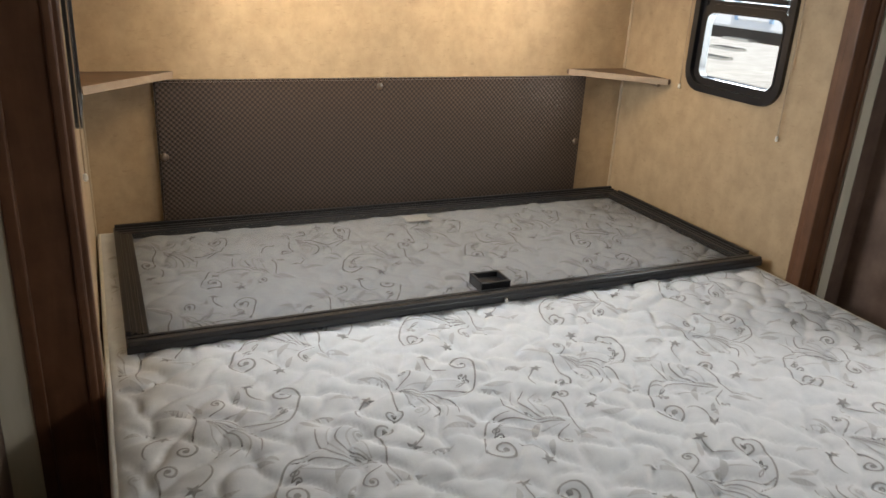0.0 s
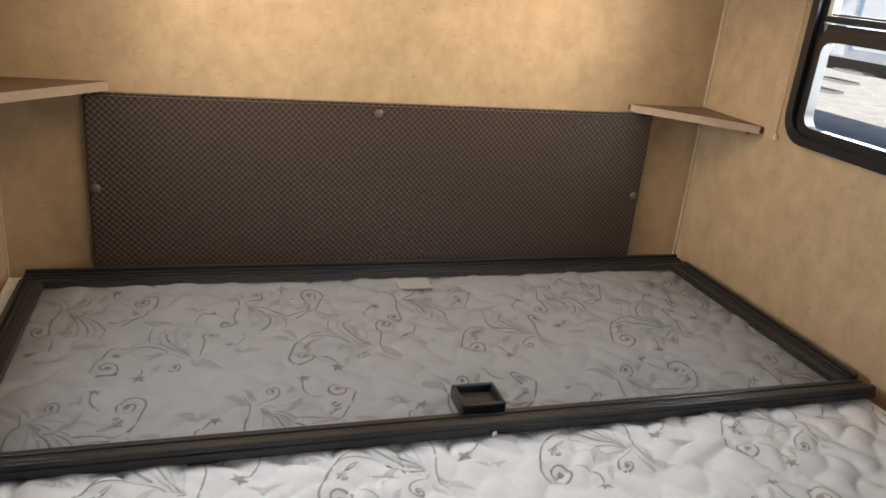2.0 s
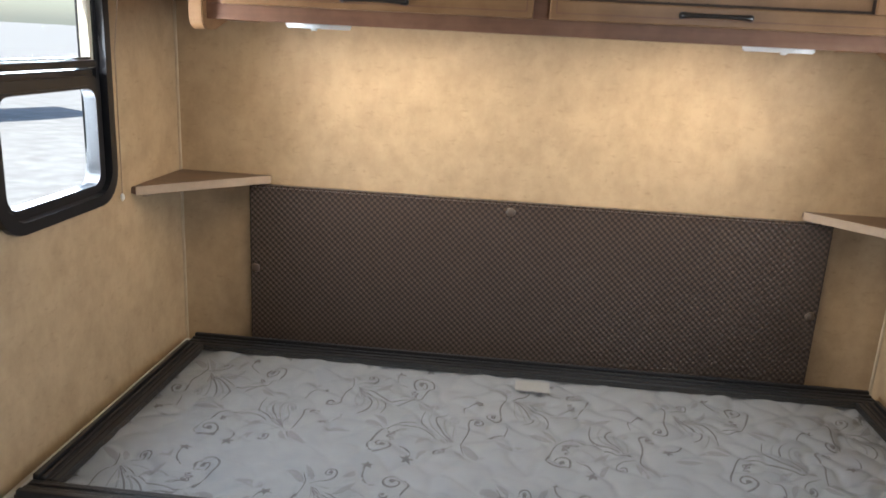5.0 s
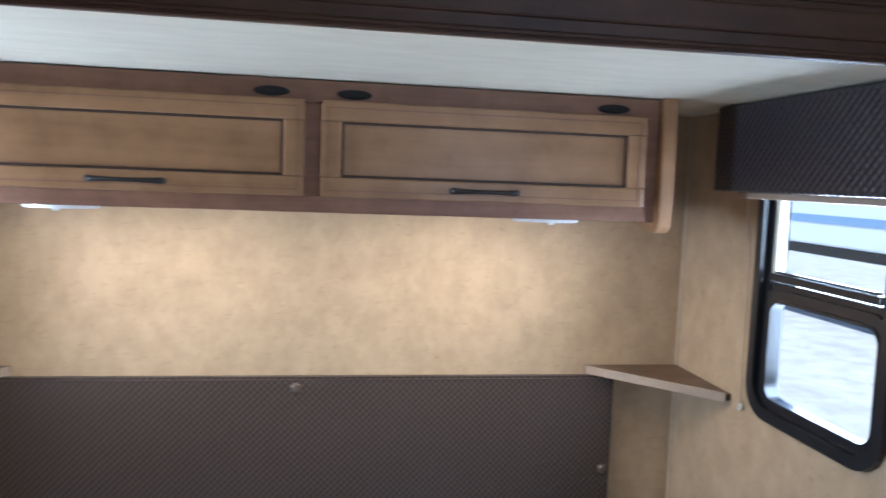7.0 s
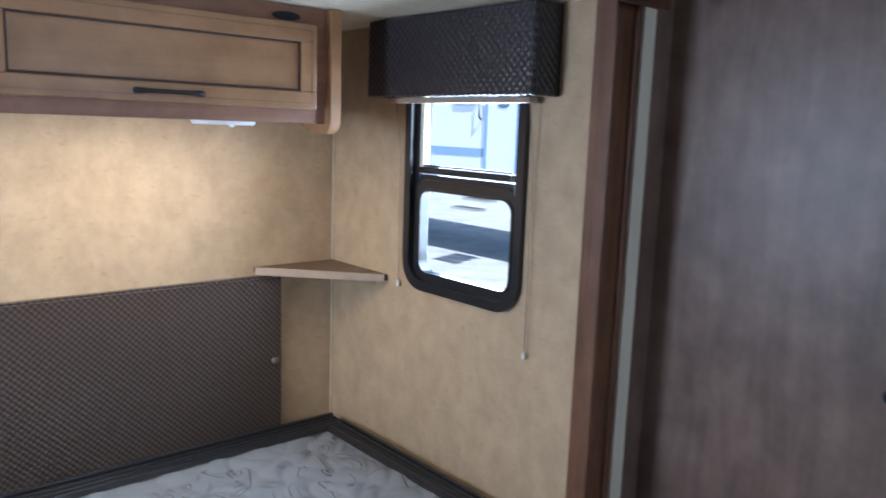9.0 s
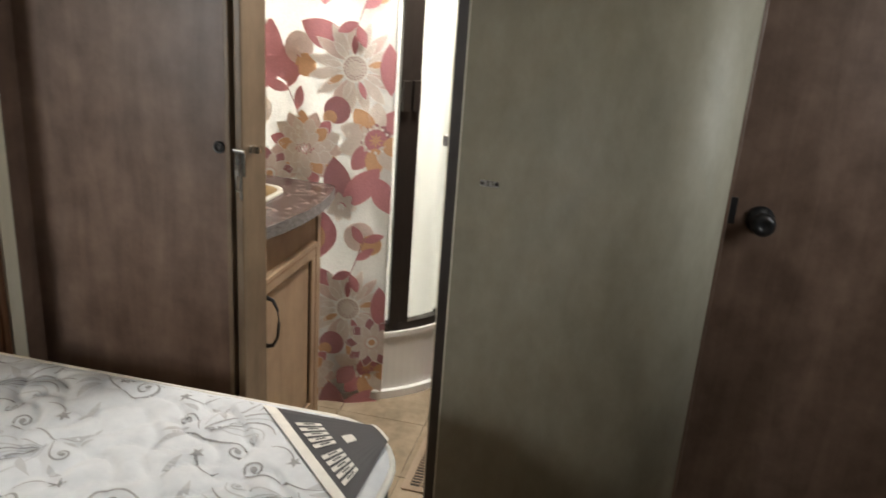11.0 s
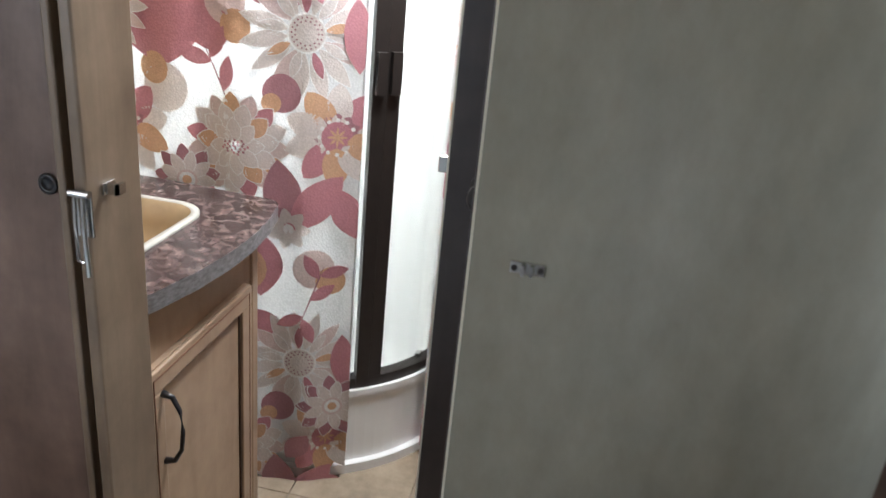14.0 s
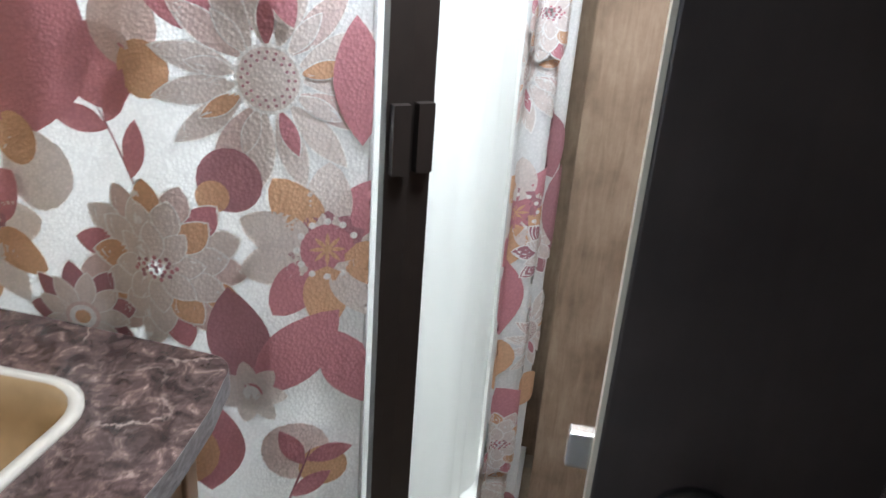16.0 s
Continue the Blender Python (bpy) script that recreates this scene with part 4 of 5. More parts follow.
part("rim", ring(rounded(2.225, 2.695, 1.104, 1.525, 0.075, 6), rounded(2.240, 2.680, 1.119, 1.51, 0.065, 6), 0.796, 0.807, "z"), RIM, snk, "pale raised rim", True)
bmt = bmesh.new()
loops = []
for inset, z in ((0.0, 0.806), (0.006, 0.798), (0.016, 0.76), (0.032, 0.70), (0.075, 0.655), (0.15, 0.640)):
    loops.append([bmt.verts.new((x, y, z)) for x, y in rounded(2.24 + inset, 2.68 - inset, 1.119 + inset, 1.51 - inset, max(0.065 - inset * 0.2, 0.02), 6)])
for a, b in zip(loops, loops[1:]):
    for i in range(len(a)):
        bmt.faces.new((a[i], a[(i + 1) % len(a)], b[(i + 1) % len(b)], b[i]))
bmt.faces.new(loops[-1])
part("bowl", bmt, BISQUE, snk, "", True)

# ---- shower ----
CX, CY = 3.34, 1.10


def shower_line(r, n=24, y_end=1.635, x_end=3.775):
    pts = [(CX - r, y_end)]
    pts += [(CX - r * math.cos(radians(90 * i / n)), CY - r * math.sin(radians(90 * i / n))) for i in range(n + 1)]
    return pts + [(x_end, CY - r)]


sh = thing("shower_stall", (3.4, 1.2, 0.0), "rounded white corner shower with dark bronze frame", "shower")


def shell(r0, r1, z0, z1, mat, name, label="", smooth=True):
    return part(name, prism(shower_line(r0) + shower_line(r1)[::-1], z0, z1), mat, sh, label, smooth)


shell(0.455, 0.40, 0.0, 0.247, WHITE, "pan_wall", "white moulded shower pan", False)
shell(0.475, 0.445, 0.0, 0.028, WHITE, "pan_foot", "", False)
shell(0.462, 0.40, 0.234, 0.253, WHITE, "pan_lip", "", False)
part("pan_floor", prism(shower_line(0.41) + [(3.77, 1.63)], 0.04, 0.06), WHITE, sh)
shell(0.452, 0.418, 0.253, 0.282, BRONZE, "bottom_track", "dark bronze curved track", False)
shell(0.452, 0.418, 1.86, 1.90, BRONZE, "top_track", "", False)


def post(angle, r, w, name):
    a = radians(angle)
    c = Vector((CX - r * math.cos(a), CY - r * math.sin(a)))
    tdir = Vector((math.sin(a), -math.cos(a)))
    ndir = Vector((-math.cos(a), -math.sin(a)))
    o = [c + tdir * s * w / 2 + ndir * k * 0.011 for s, k in ((-1, -1), (1, -1), (1, 1), (-1, 1))]
    return part(name, prism([tuple(p) for p in o], 0.27, 1.88, "z"), BRONZE, sh, "dark bronze door stile"), c, tdir, ndir


for ang, r, w in ((35.5, 0.447, 0.034), (40.2, 0.440, 0.034)):
    p, c, td, nd = post(ang, r, w, "door_stile")
    q = c + nd * 0.012
    gr = [q + td * s * 0.012 + nd * k for s, k in ((-1, 0), (1, 0), (1, 0.014), (-1, 0.014))]
    part("finger_pull", prism([tuple(v) for v in gr], 1.03, 1.125, "z"), BRONZE, p)
shell(0.437, 0.433, 0.282, 1.86, glass("shower_glass", (0.95, 0.96, 0.95), 0.05), "curved_glass", "clear curved glass")
for ang in (62, 86):
    a = radians(ang)
    part("track_clip", box(CX - 0.425 * math.cos(a) - 0.012, CX - 0.425 * math.cos(a) + 0.012, CY - 0.425 * math.sin(a) - 0.008, CY - 0.425 * math.sin(a) + 0.008, 0.282, 0.295, 0.002), CHROME, sh)
part("surround", boxes((3.74, 3.777, 0.66, 1.635, 0.06, 2.03), (2.96, 3.74, 1.60, 1.635, 0.06, 2.03)), WHITE, sh, "glossy white shower surround")


def fold_curtain(name, path, z0, z1, depth, waves, mat, label, group, phase=0.0):
    """A hanging sheet along a plan path with vertical folds. Returns the thing and its surface."""
    seg, total = [], 0.0
    for (ax, ay), (bx, by) in zip(path, path[1:]):
        ln = math.hypot(bx - ax, by - ay)
        seg.append((total, ln, ax, ay, bx, by))
        total += ln

    def surf(u, v, lift=0.0):
        u = min(max(u, 0.0), total - 1e-6)
        for s0, ln, ax, ay, bx, by in seg:
            if u <= s0 + ln:
                break
        k = (u - s0) / ln
        tx, ty = (bx - ax) / ln, (by - ay) / ln
        spread = 0.6 + 0.5 * (z1 - v) / (z1 - z0)
        w = depth * spread * (math.sin(u * waves * 2 * math.pi + phase + 0.4 * math.sin(v * 2.1)) + 0.45 * math.sin(u * waves * 4.7 + 1.7 + v) - 1.5 * abs(math.sin(u * waves * 1.45 + 0.25 * math.sin(v * 1.3) + phase)) ** 0.5)
        nxn, nyn = ty, -tx
        off = w + lift
        return (ax + (bx - ax) * k + nxn * off, ay + (by - ay) * k + nyn * off, v)

    th = thing(name, (path[0][0], path[0][1], z0), label, "curtain", group)
    bm = bmesh.new()
    nu, nv = max(20, int(total / 0.008)), 44
    g = [[bm.verts.new(surf(total * i / nu, z0 + (z1 - z0) * j / nv)) for i in range(nu + 1)] for j in range(nv + 1)]
    for j in range(nv):
        for i in range(nu):
            bm.faces.new((g[j][i], g[j][i + 1], g[j + 1][i + 1], g[j + 1][i]))
    part("cloth", bm, mat, th, "", True)
    return th, surf, total


# ---- floral print ----
class Print:
    """Flat printed shapes laid on a surface, a colour a material."""

    def __init__(self, surf):
        self.surf, self.bm, self.names, self.level = surf, bmesh.new(), list(FLORA), 0.0006

    def poly(self, pts, colour, lift):
        """A filled outline, cut into rings so that it follows the folds."""
        n = len(pts)
        c = (sum(p[0] for p in pts) / n, sum(p[1] for p in pts) / n)
        size = max(math.hypot(p[0] - c[0], p[1] - c[1]) for p in pts)
        steps = 1 if size < 0.012 else 3 if size < 0.035 else 8
        k = self.names.index(colour)
        mid = self.bm.verts.new(self.surf(*c, lift))
        last = None
        for r in range(1, steps + 1):
            f = r / steps
            row = [self.bm.verts.new(self.surf(c[0] + (u - c[0]) * f, c[1] + (v - c[1]) * f, lift)) for u, v in pts]
            for i in range(n):
                q = (i + 1) % n
                face = self.bm.faces.new((mid, row[i], row[q]) if last is None else (last[i], row[i], row[q], last[q]))
                face.material_index, face.smooth = k, True
            last = row

    def petal(self, u, v, a, ln, w, colour, lift, tip=1.0):
        """A petal from its root outwards: widest past the middle, pointed where tip is high."""
        n = 10
        side = []
        for i in range(n + 1):
            t = i / n
            side.append((ln * t, w / 2 * math.sin(math.pi * t ** (0.75 + 0.25 * tip)) ** (0.55 + 0.35 * tip)))
        out = side + [(x, -y) for x, y in side[-2:0:-1]]
        ca, sa = math.cos(a), math.sin(a)
        self.poly([(u + x * ca - y * sa, v + x * sa + y * ca) for x, y in out], colour, lift)

    def disc(self, u, v, r, colour, lift, lobes=0, n=18):
        self.poly([(u + r * (1 + (0.09 * math.cos(lobes * 2 * math.pi * i / n) if lobes else 0)) * math.cos(2 * math.pi * i / n),
                    v + r * (1 + (0.09 * math.cos(lobes * 2 * math.pi * i / n) if lobes else 0)) * math.sin(2 * math.pi * i / n)) for i in range(n)], colour, lift)

    def layer(self):
        self.level += 0.00012
        return self.level

    def ringed(self, u, v, r0, ln, w, count, colours, tip, turn=0.0):
        l0 = self.layer()
        d = 0.00003
        for i in range(count):
            a = turn + 2 * math.pi * i / count
            x, y = u + r0 * math.cos(a), v + r0 * math.sin(a)
            self.petal(x, y, a, ln, w, "ivory", l0 + 2 * d * i, tip)
            self.petal(x + 0.0015 * math.cos(a), y + 0.0015 * math.sin(a), a, ln - 0.004, w - 0.004, colours[i % len(colours)], l0 + 2 * d * i + d, tip)
        self.level += 2 * d * count

    def dots(self, u, v, r, s, count, colour, lift):
        for i in range(count):
            a = 2 * math.pi * i / count
            self.disc(u + r * math.cos(a), v + r * math.sin(a), s, colour, lift, 0, 7)

    def daisy(self, u, v, r):
        self.ringed(u, v, 0.25 * r, 0.75 * r, 0.26 * r, 15, ("beige", "beige", "blush", "beige"), 1.0)
        self.ringed(u, v, 0.25 * r, 0.45 * r, 0.17 * r, 9, ("orange", "beige", "rose", "beige", "beige"), 1.0, 0.2)
        self.disc(u, v, 0.29 * r, "ivory", self.layer())
        self.disc(u, v, 0.26 * r, "beige", self.layer())
        k = self.layer()
        self.dots(u, v, 0.22 * r, 0.014 * r, 20, "plum", k)
        self.dots(u, v, 0.17 * r, 0.014 * r, 15, "plum", k)

    def round_flower(self, u, v, r):
        k = self.layer()
        for i, c in enumerate(("beige", "rose", "beige", "orange", "beige", "beige", "rose", "orange", "beige", "orange")):
            a = 2 * math.pi * i / 10 + 0.3
            self.petal(u + 0.2 * r * math.cos(a), v + 0.2 * r * math.sin(a), a, 0.8 * r, 0.52 * r, c, k + 0.00004 * i, 0.1)
        self.disc(u, v, 0.42 * r, "plum", self.layer(), 12, 48)
        self.disc(u, v, 0.30 * r, "rose", self.layer())
        k = self.layer()
        self.dots(u, v, 0.33 * r, 0.042 * r, 12, "ivory", k)
        for i in range(8):
            self.petal(u, v, i * math.pi / 4, 0.2 * r, 0.05 * r, "orange", k, 1.0)

    def lotus(self, u, v, r):
        self.ringed(u, v, 0.5 * r, 0.5 * r, 0.36 * r, 15, ("blush", "beige", "rose", "blush", "orange"), 0.7)
        self.ringed(u, v, 0.3 * r, 0.5 * r, 0.36 * r, 11, ("beige", "orange", "beige", "beige"), 0.6, 0.2)
        self.ringed(u, v, 0.08 * r, 0.46 * r, 0.30 * r, 8, ("beige",), 0.6, 0.1)
        k = self.layer()
        for i in range(26):
            a, q = i * 2.4, 0.2 * r * math.sqrt(i / 26)
            self.disc(u + 1.3 * q * math.cos(a), v + 0.7 * q * math.sin(a), 0.026 * r, "rose" if i % 2 else "plum", k, 0, 6)

    def small(self, u, v, r):
        self.ringed(u, v, 0.3 * r, 0.7 * r, 0.42 * r, 9, ("plum",), 0.6, 0.3)
        self.ringed(u, v, 0.15 * r, 0.65 * r, 0.34 * r, 9, ("beige",), 0.5)
        self.disc(u, v, 0.27 * r, "blush", self.layer())
        self.disc(u, v, 0.21 * r, "ivory", self.layer())
        self.disc(u, v, 0.12 * r, "orange", self.layer())

    def tiny(self, u, v, r):
        k = self.layer()
        for i in range(7):
            self.petal(u, v, 2 * math.pi * i / 7, r, 0.6 * r, "beige", k + 0.00004 * i, 0.3)
        self.disc(u, v, 0.32 * r, "rose", self.layer())
        self.disc(u, v, 0.24 * r, "ivory", self.layer())

    def leaf(self, u, v, a, ln, w, colour):
        self.petal(u, v, a, ln, w, colour, self.layer(), 0.9)

    def sprig(self, u, v, a, s):
        k = self.layer()
        self.petal(u - s * math.cos(a), v - s * math.sin(a), a, 2.4 * s, 0.02 * s + 0.002, "plum", k, 0.3)
        for da, o in ((2.2, -0.6), (-2.3, -0.5), (2.5, 0.3), (-0.8, 0.9), (0.7, 1.0)):
            self.leaf(u + o * s * math.cos(a), v + o * s * math.sin(a), a + da, 0.95 * s, 0.42 * s, "rose")

    def finish(self, parent):
        ob = part("floral_print", self.bm, FLORA[self.names[0]], parent, "rose, plum, orange and beige flowers")
        for k in self.names[1:]:
            ob.data.materials.append(FLORA[k])
        return ob


def bouquet(p, u, v):
    """One repeat of the print, 0.62 m wide and 0.72 m high; (u, v) is the large daisy's middle."""
    p.level = 0.0006
    p.leaf(u - 0.40, v + 0.12, -1.25, 0.24, 0.17, "rose")
    p.leaf(u - 0.27, v + 0.13, -1.9, 0.26, 0.16, "rose")
    p.leaf(u - 0.28, v - 0.02, 0.25, 0.13, 0.11, "rose")
    p.disc(u - 0.325, v - 0.15, 0.056, "beige", p.layer())
    p.disc(u - 0.35, v - 0.11, 0.036, "orange", p.layer())
    p.disc(u - 0.18, v + 0.05, 0.05, "blush", p.layer())
    p.disc(u - 0.155, v + 0.0, 0.036, "orange", p.layer())
    p.leaf(u - 0.17, v + 0.13, -0.45, 0.17, 0.085, "rose")
    p.sprig(u - 0.195, v - 0.12, -1.1, 0.085)
    p.daisy(u, v, 0.148)
    p.disc(u - 0.052, v - 0.132, 0.043, "plum", p.layer())
    p.disc(u - 0.075, v - 0.155, 0.022, "orange", p.layer())
    p.leaf(u + 0.105, v + 0.08, -1.5, 0.16, 0.065, "rose")
    p.disc(u - 0.485, v - 0.14, 0.05, "plum", p.layer())
    p.lotus(u - 0.153, v - 0.26, 0.125)
    p.round_flower(u + 0.073, v - 0.22, 0.12)
    p.round_flower(u - 0.43, v - 0.25, 0.12)
    p.leaf(u - 0.06, v - 0.28, -1.4, 0.17, 0.09, "plum")
    p.leaf(u + 0.09, v - 0.31, -2.3, 0.18, 0.085, "rose")
    p.leaf(u + 0.08, v - 0.34, -1.2, 0.13, 0.075, "rose")
    p.small(u - 0.274, v - 0.355, 0.088)
    p.tiny(u - 0.031, v - 0.443, 0.052)
    p.disc(u + 0.03, v - 0.54, 0.05, "blush", p.layer())
    p.disc(u + 0.07, v - 0.57, 0.036, "orange", p.layer())
    p.leaf(u - 0.09, v - 0.46, -1.6, 0.16, 0.10, "rose")
    p.sprig(u + 0.03, v - 0.60, -1.9, 0.075)
    p.disc(u - 0.14, v - 0.55, 0.06, "orange", p.layer())
    p.leaf(u - 0.33, v - 0.47, -0.9, 0.18, 0.10, "plum")
    p.leaf(u - 0.42, v - 0.44, -1.6, 0.17, 0.09, "rose")


RC2 = 0.492
left_path = [(CX - RC2, 1.464), (CX - RC2, 1.33)] + [(CX - RC2 * math.cos(radians(a)), CY - RC2 * math.sin(radians(a))) for a in range(0, 33, 3)]
cl, surf_l, total_l = fold_curtain("shower_curtain", left_path, 0.075, 1.92, 0.0055, 6.3, CURTAIN, "white shower curtain printed with large rose and orange flowers, drawn aside", "shower curtains")
pl = Print(surf_l)
# the daisy sits where the curved front begins
DU = 1.464 - 0.97
for row in (0, 1, -1):
    bouquet(pl, DU + 0.0, 1.158 + 0.80 * row)
    for du in (-0.56,):
        pl.daisy(DU + du + 0.10, 1.175 + 0.80 * row, 0.11)
pl.small(0.58, 0.235, 0.095)
pl.leaf(0.66, 0.20, -1.2, 0.10, 0.07, "plum")
pl.leaf(0.52, 0.15, -2.2, 0.09, 0.06, "plum")
pl.finish(cl)
part("side_hem", tube([surf_l(total_l, 0.075 + 0.0923 * i, 0.0005) for i in range(21)], 0.003, 6), CURTAIN, cl)
right_path = [(CX - RC2 * math.cos(radians(a)), CY - RC2 * math.sin(radians(a))) for a in range(57, 82, 2)]
cr, surf_r, total_r = fold_curtain("shower_curtain", right_path, 0.09, 1.92, 0.010, 13.0, CURTAIN, "white shower curtain printed with large flowers, bunched in tight folds", "shower curtains", 0.6)
pr = Print(surf_r)
for row in (0, 1, -1):
    pr.level = 0.0006
    pr.daisy(0.03, 1.16 + 0.74 * row, 0.10)
    pr.leaf(0.10, 1.10 + 0.74 * row, -1.2, 0.13, 0.08, "plum")
    pr.round_flower(0.05, 0.94 + 0.74 * row, 0.09)
    pr.leaf(0.02, 0.88 + 0.74 * row, -1.4, 0.16, 0.08, "rose")
    pr.small(0.12, 0.87 + 0.74 * row, 0.07)
    pr.leaf(0.16, 1.0 + 0.74 * row, -1.5, 0.15, 0.07, "plum")
    pr.daisy(0.13, 0.70 + 0.74 * row, 0.08)
    pr.disc(0.03, 0.68 + 0.74 * row, 0.04, "orange", pr.layer())
    pr.leaf(0.05, 0.62 + 0.74 * row, -1.0, 0.12, 0.07, "rose")
    pr.disc(0.14, 0.58 + 0.74 * row, 0.035, "orange", pr.layer())
    pr.lotus(0.06, 0.50 + 0.74 * row, 0.07)
pr.finish(cr)
rod = thing("curtain_rod", (CX - RC2, 1.5, 1.92), "curved dark bronze curtain rod round the shower", "curtain rod")
part("rod", tube([(x, y, 1.93) for x, y in shower_line(RC2, 18)], 0.01, 10), BRONZE, rod, "", True)
liner_path = [(CX - 0.36 * math.cos(radians(a)), CY - 0.36 * math.sin(radians(a))) for a in range(20, 91, 5)] + [(3.6, CY - 0.36)]
ln, surf_n, _ = fold_curtain("shower_liner", liner_path, 0.10, 1.9, 0.010, 7.0, cloth("white_liner_cloth", (0.82, 0.82, 0.80), 0.5), "plain white shower liner hanging inside the glass", "")
ln["category"] = "curtain"

# ---- bath fittings ----
pipe = thing("water_pipe", (3.2, 0.42, 0.06), "blue water pipe with a grey valve near the floor", "pipe")
part("pipe_run", tube([(2.75, 0.50, 0.10), (2.95, 0.52, 0.085), (3.36, 0.53, 0.08)], 0.011, 10), BLUE, pipe, "", True)
part("valve_body", box(2.72, 2.76, 0.485, 0.515, 0.075, 0.125, 0.006), WHITE, pipe)
part("valve_leg", box(2.73, 2.75, 0.492, 0.508, 0.0, 0.076), WHITE, pipe)


def register(x0, x1, y0, y1):
    r = thing("floor_register", ((x0 + x1) / 2, (y0 + y1) / 2, 0.0), "tan metal floor heating register with dark slots", "vent", "floor registers")
    # Near-black plate paints the shade down the duct behind the slats.
    part("duct_shade", box(x0 + 0.02, x1 - 0.02, y0 + 0.02, y1 - 0.02, 0.0, 0.003), VOID, r)
    part("rim", ring(rounded(x0, x1, y0, y1, 0.008, 2), rounded(x0 + 0.022, x1 - 0.022, y0 + 0.022, y1 - 0.022, 0.004, 2), 0.0, 0.006, "z"), VENTTAN, r)
    along_x = (x1 - x0) > (y1 - y0)
    a0, a1, b0, b1 = (x0, x1, y0, y1) if along_x else (y0, y1, x0, x1)
    n = max(4, int((a1 - a0 - 0.044) / 0.014))
    for i in range(1, n):
        c = a0 + 0.022 + (a1 - a0 - 0.044) * i / n
        q = (c - 0.0025, c + 0.0025, b0 + 0.021, b1 - 0.021) if along_x else (b0 + 0.021, b1 - 0.021, c - 0.0025, c + 0.0025)
        part("slat", box(*q, 0.001, 0.0055), VENTTAN, r)
    mid = (b0 + b1) / 2
    q = (a0 + 0.021, a1 - 0.021, mid - 0.003, mid + 0.003) if along_x else (mid - 0.003, mid + 0.003, a0 + 0.021, a1 - 0.021)
    part("slat", box(*q, 0.001, 0.0058), VENTTAN, r)


register(2.445, 2.735, 0.535, 0.645)
register(2.0, 2.115, 0.50, 0.655)

# ---- outside ----
ground = setting("ground", box(-400, 400, -400, 400, -0.95, -0.85), GRAVEL, "pale gravel lot under the trailers", "ground")


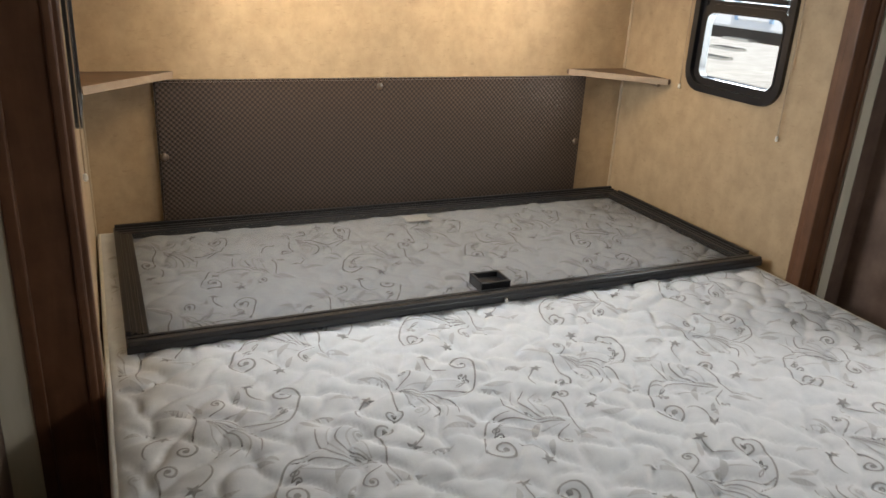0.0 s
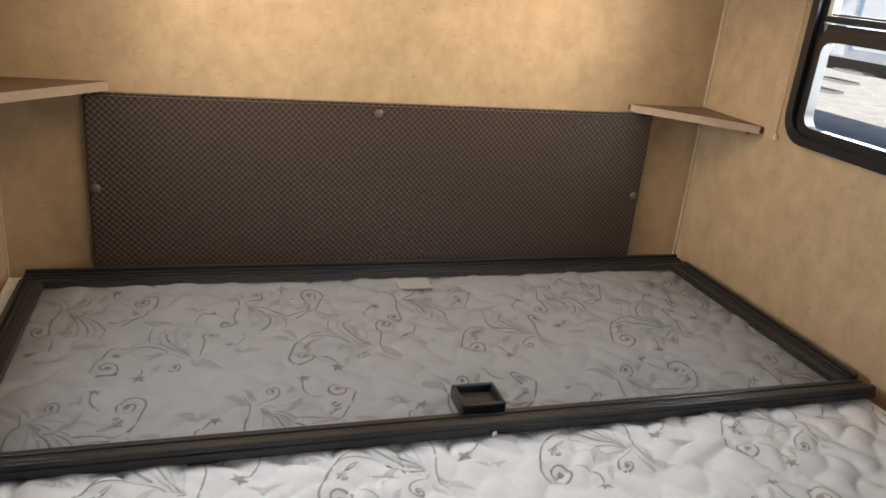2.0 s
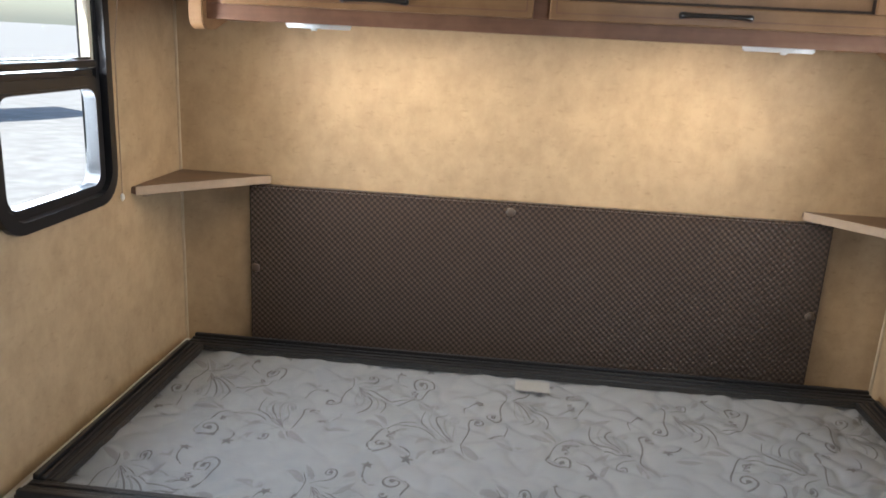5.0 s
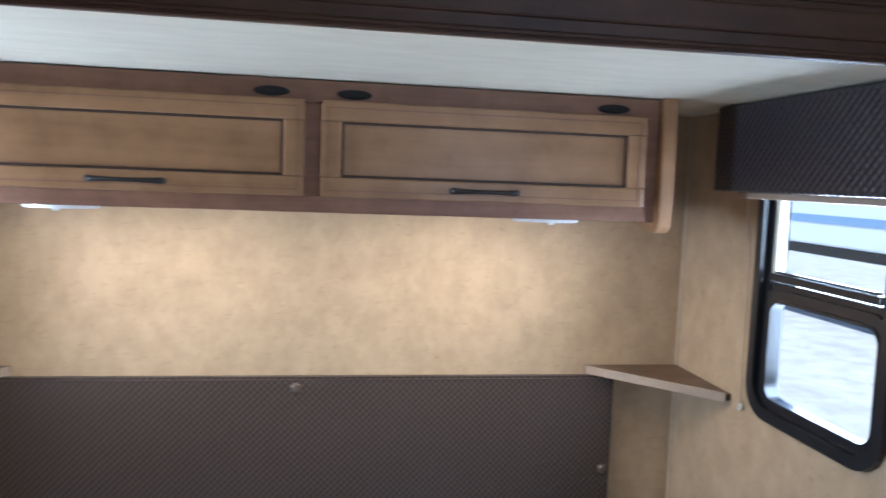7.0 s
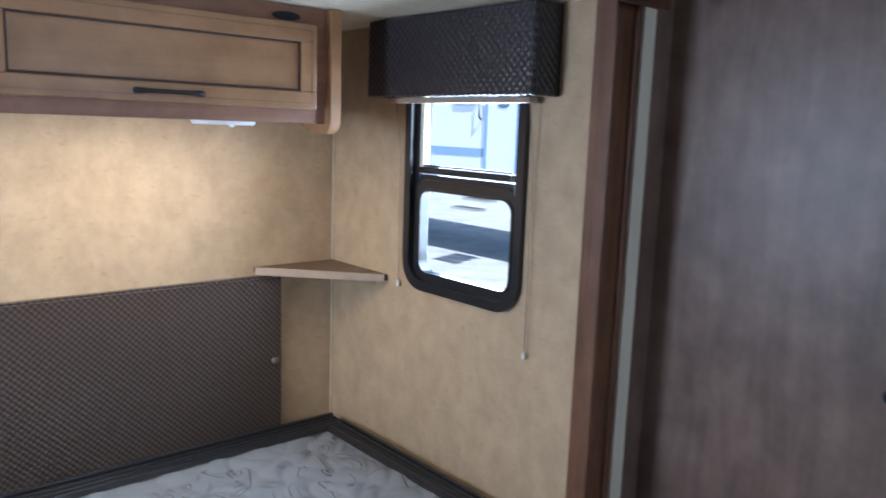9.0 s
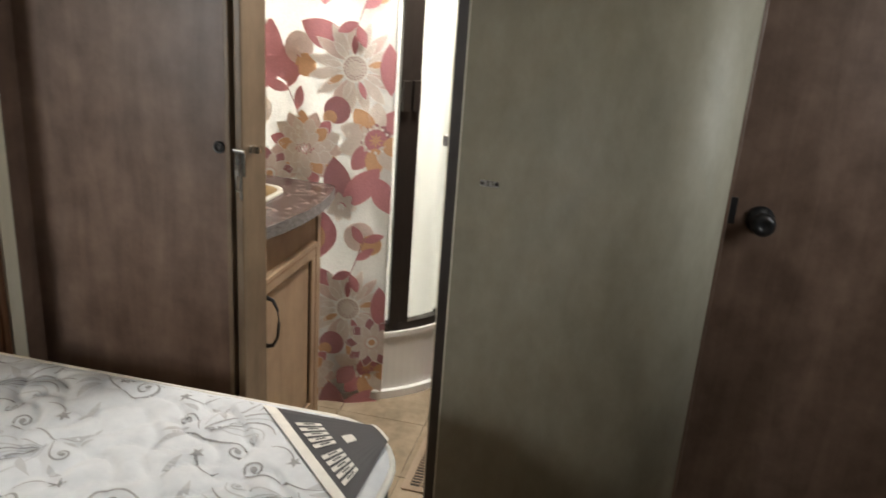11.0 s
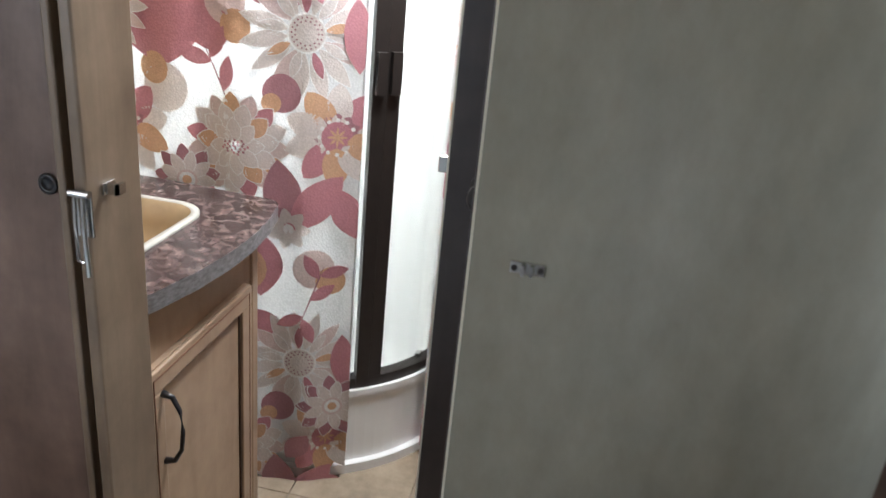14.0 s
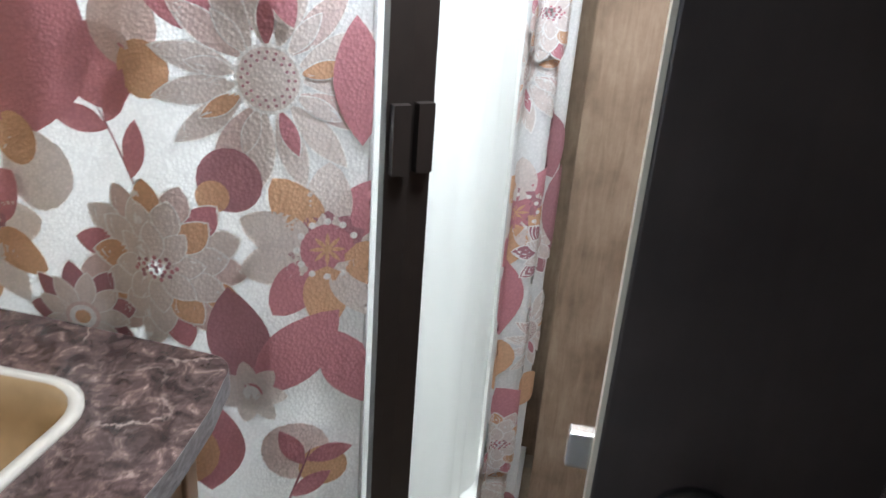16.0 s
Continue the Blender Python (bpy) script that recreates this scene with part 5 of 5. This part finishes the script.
def trailer(x, y, turn, length):
    t = thing("parked_trailer", (0, 0, -0.85), "white parked travel trailer with tinted windows and a door", "trailer", "parked trailers")
    h = length / 2
    part("shell", prism(rounded(-h, h, -0.25, 2.35, 0.22, 4), 0.0, 2.4, "y", 0.03), TRAILER, t)
    part("stripe", box(-h + 0.1, h - 0.1, -0.006, 0.006, 0.15, 0.30), TRAILERTRIM, t, "blue-grey side stripe")
    part("skirt", box(-h + 0.2, h - 0.2, 0.1, 2.3, -0.45, -0.25), BRONZE, t)
    for wx, w, z0, z1 in ((-h + 1.1, 0.5, 0.95, 1.65), (-1.96, 0.55, 1.08, 1.76), (-0.56, 0.55, 1.08, 1.76), (h - 1.3, 0.75, 1.0, 1.6), (h - 2.4, 0.5, 0.95, 1.65)):
        wnd = part("window", prism(rounded(wx - w / 2 - 0.04, wx + w / 2 + 0.04, z0 - 0.04, z1 + 0.04, 0.12), -0.03, 0.0, "y"), TRAILERTRIM, t)
        part("pane", prism(rounded(wx - w / 2, wx + w / 2, z0, z1, 0.09), -0.036, -0.03, "y"), TRAILERGLASS, wnd)
    d = part("door", box(0.05, 0.75, -0.03, 0.0, -0.1, 1.85, 0.008), TRAILER, t)
    part("door_frame", boxes((-0.02, 0.05, -0.035, 0.0, -0.12, 1.9), (0.75, 0.82, -0.035, 0.0, -0.12, 1.9), (0.05, 0.75, -0.035, 0.0, 1.85, 1.9)), TRAILERTRIM, t)
    part("door_window", prism(rounded(0.28, 0.58, 1.0, 1.65, 0.1), -0.037, -0.03, "y"), TRAILERGLASS, d)
    part("grab_handle", tube([(-0.12, -0.02, 0.8), (-0.12, -0.08, 0.85), (-0.12, -0.08, 1.2), (-0.12, -0.02, 1.25)], 0.018, 8), BLACK, t)
    for i in range(3):
        part("step", box(0.1, 0.7, -0.35 - 0.25 * i, -0.1 - 0.25 * i, -0.42 - 0.14 * i, -0.38 - 0.14 * i), CHROME, t, "folding metal step")
    for wx in (2.7, 3.55):
        wh = part("wheel", lathe([(0.36, 0.0), (0.36, 0.2), (0.33, 0.22), (0.2, 0.22)], (wx, 0.3, -0.49), (0, -1, 0), 20), TYRE, t)
        part("rim", lathe([(0.2, 0.0), (0.19, 0.03), (0.05, 0.02)], (wx, 0.08, -0.49), (0, -1, 0), 16), CHROME, wh)
    t.matrix_basis = pose(x, y, 0.0, 0, 0, turn)
    return t


tr1 = trailer(10.0, 10.3, -90, 13.0)
copy_thing(tr1, pose(10.6, 25.5, 0.0, 0, 0, -84))
copy_thing(tr1, pose(-14.0, 11.0, 0.0, 0, 0, 60))

# ---- floor tiles, piece by piece ----
tile_me = None
fl = bpy.data.objects["floor"]
TS = 0.305
for i in range(13):
    for j in range(9):
        x, y = -0.24 + TS * i, -0.86 + TS * j
        if x > 3.75 or y > 1.55 or (x < 1.5 and y > 0.65):
            continue
        if tile_me is None:
            bmq = box(0.0012, TS - 0.0012, 0.0012, TS - 0.0012, -0.0045, 0.0)
            top_e = [e for e in bmq.edges if all(abs(v.co.z) < 1e-6 for v in e.verts)]
            bmesh.ops.bevel(bmq, geom=top_e, offset=0.0012, segments=1, affect="EDGES")
            tile_me = bpy.data.meshes.new("floor_tile")
            bmq.to_mesh(tile_me)
            bmq.free()
            tile_me.materials.append(FLOORMAT)
        t = new("floor_tile", tile_me)
        t.parent = fl
        t.location = (x, y, 0.0)


# ---- ceiling openings added over the fill lamps, out of view ----
for nm, x, y, w, lab in (("added_roof_vent", 2.80, 0.60, 0.18, "white framed square roof vent added to the bath ceiling, out of view"), ("added_shower_skylight", 3.4, 1.15, 0.29, "white framed skylight added above the shower, out of view")):
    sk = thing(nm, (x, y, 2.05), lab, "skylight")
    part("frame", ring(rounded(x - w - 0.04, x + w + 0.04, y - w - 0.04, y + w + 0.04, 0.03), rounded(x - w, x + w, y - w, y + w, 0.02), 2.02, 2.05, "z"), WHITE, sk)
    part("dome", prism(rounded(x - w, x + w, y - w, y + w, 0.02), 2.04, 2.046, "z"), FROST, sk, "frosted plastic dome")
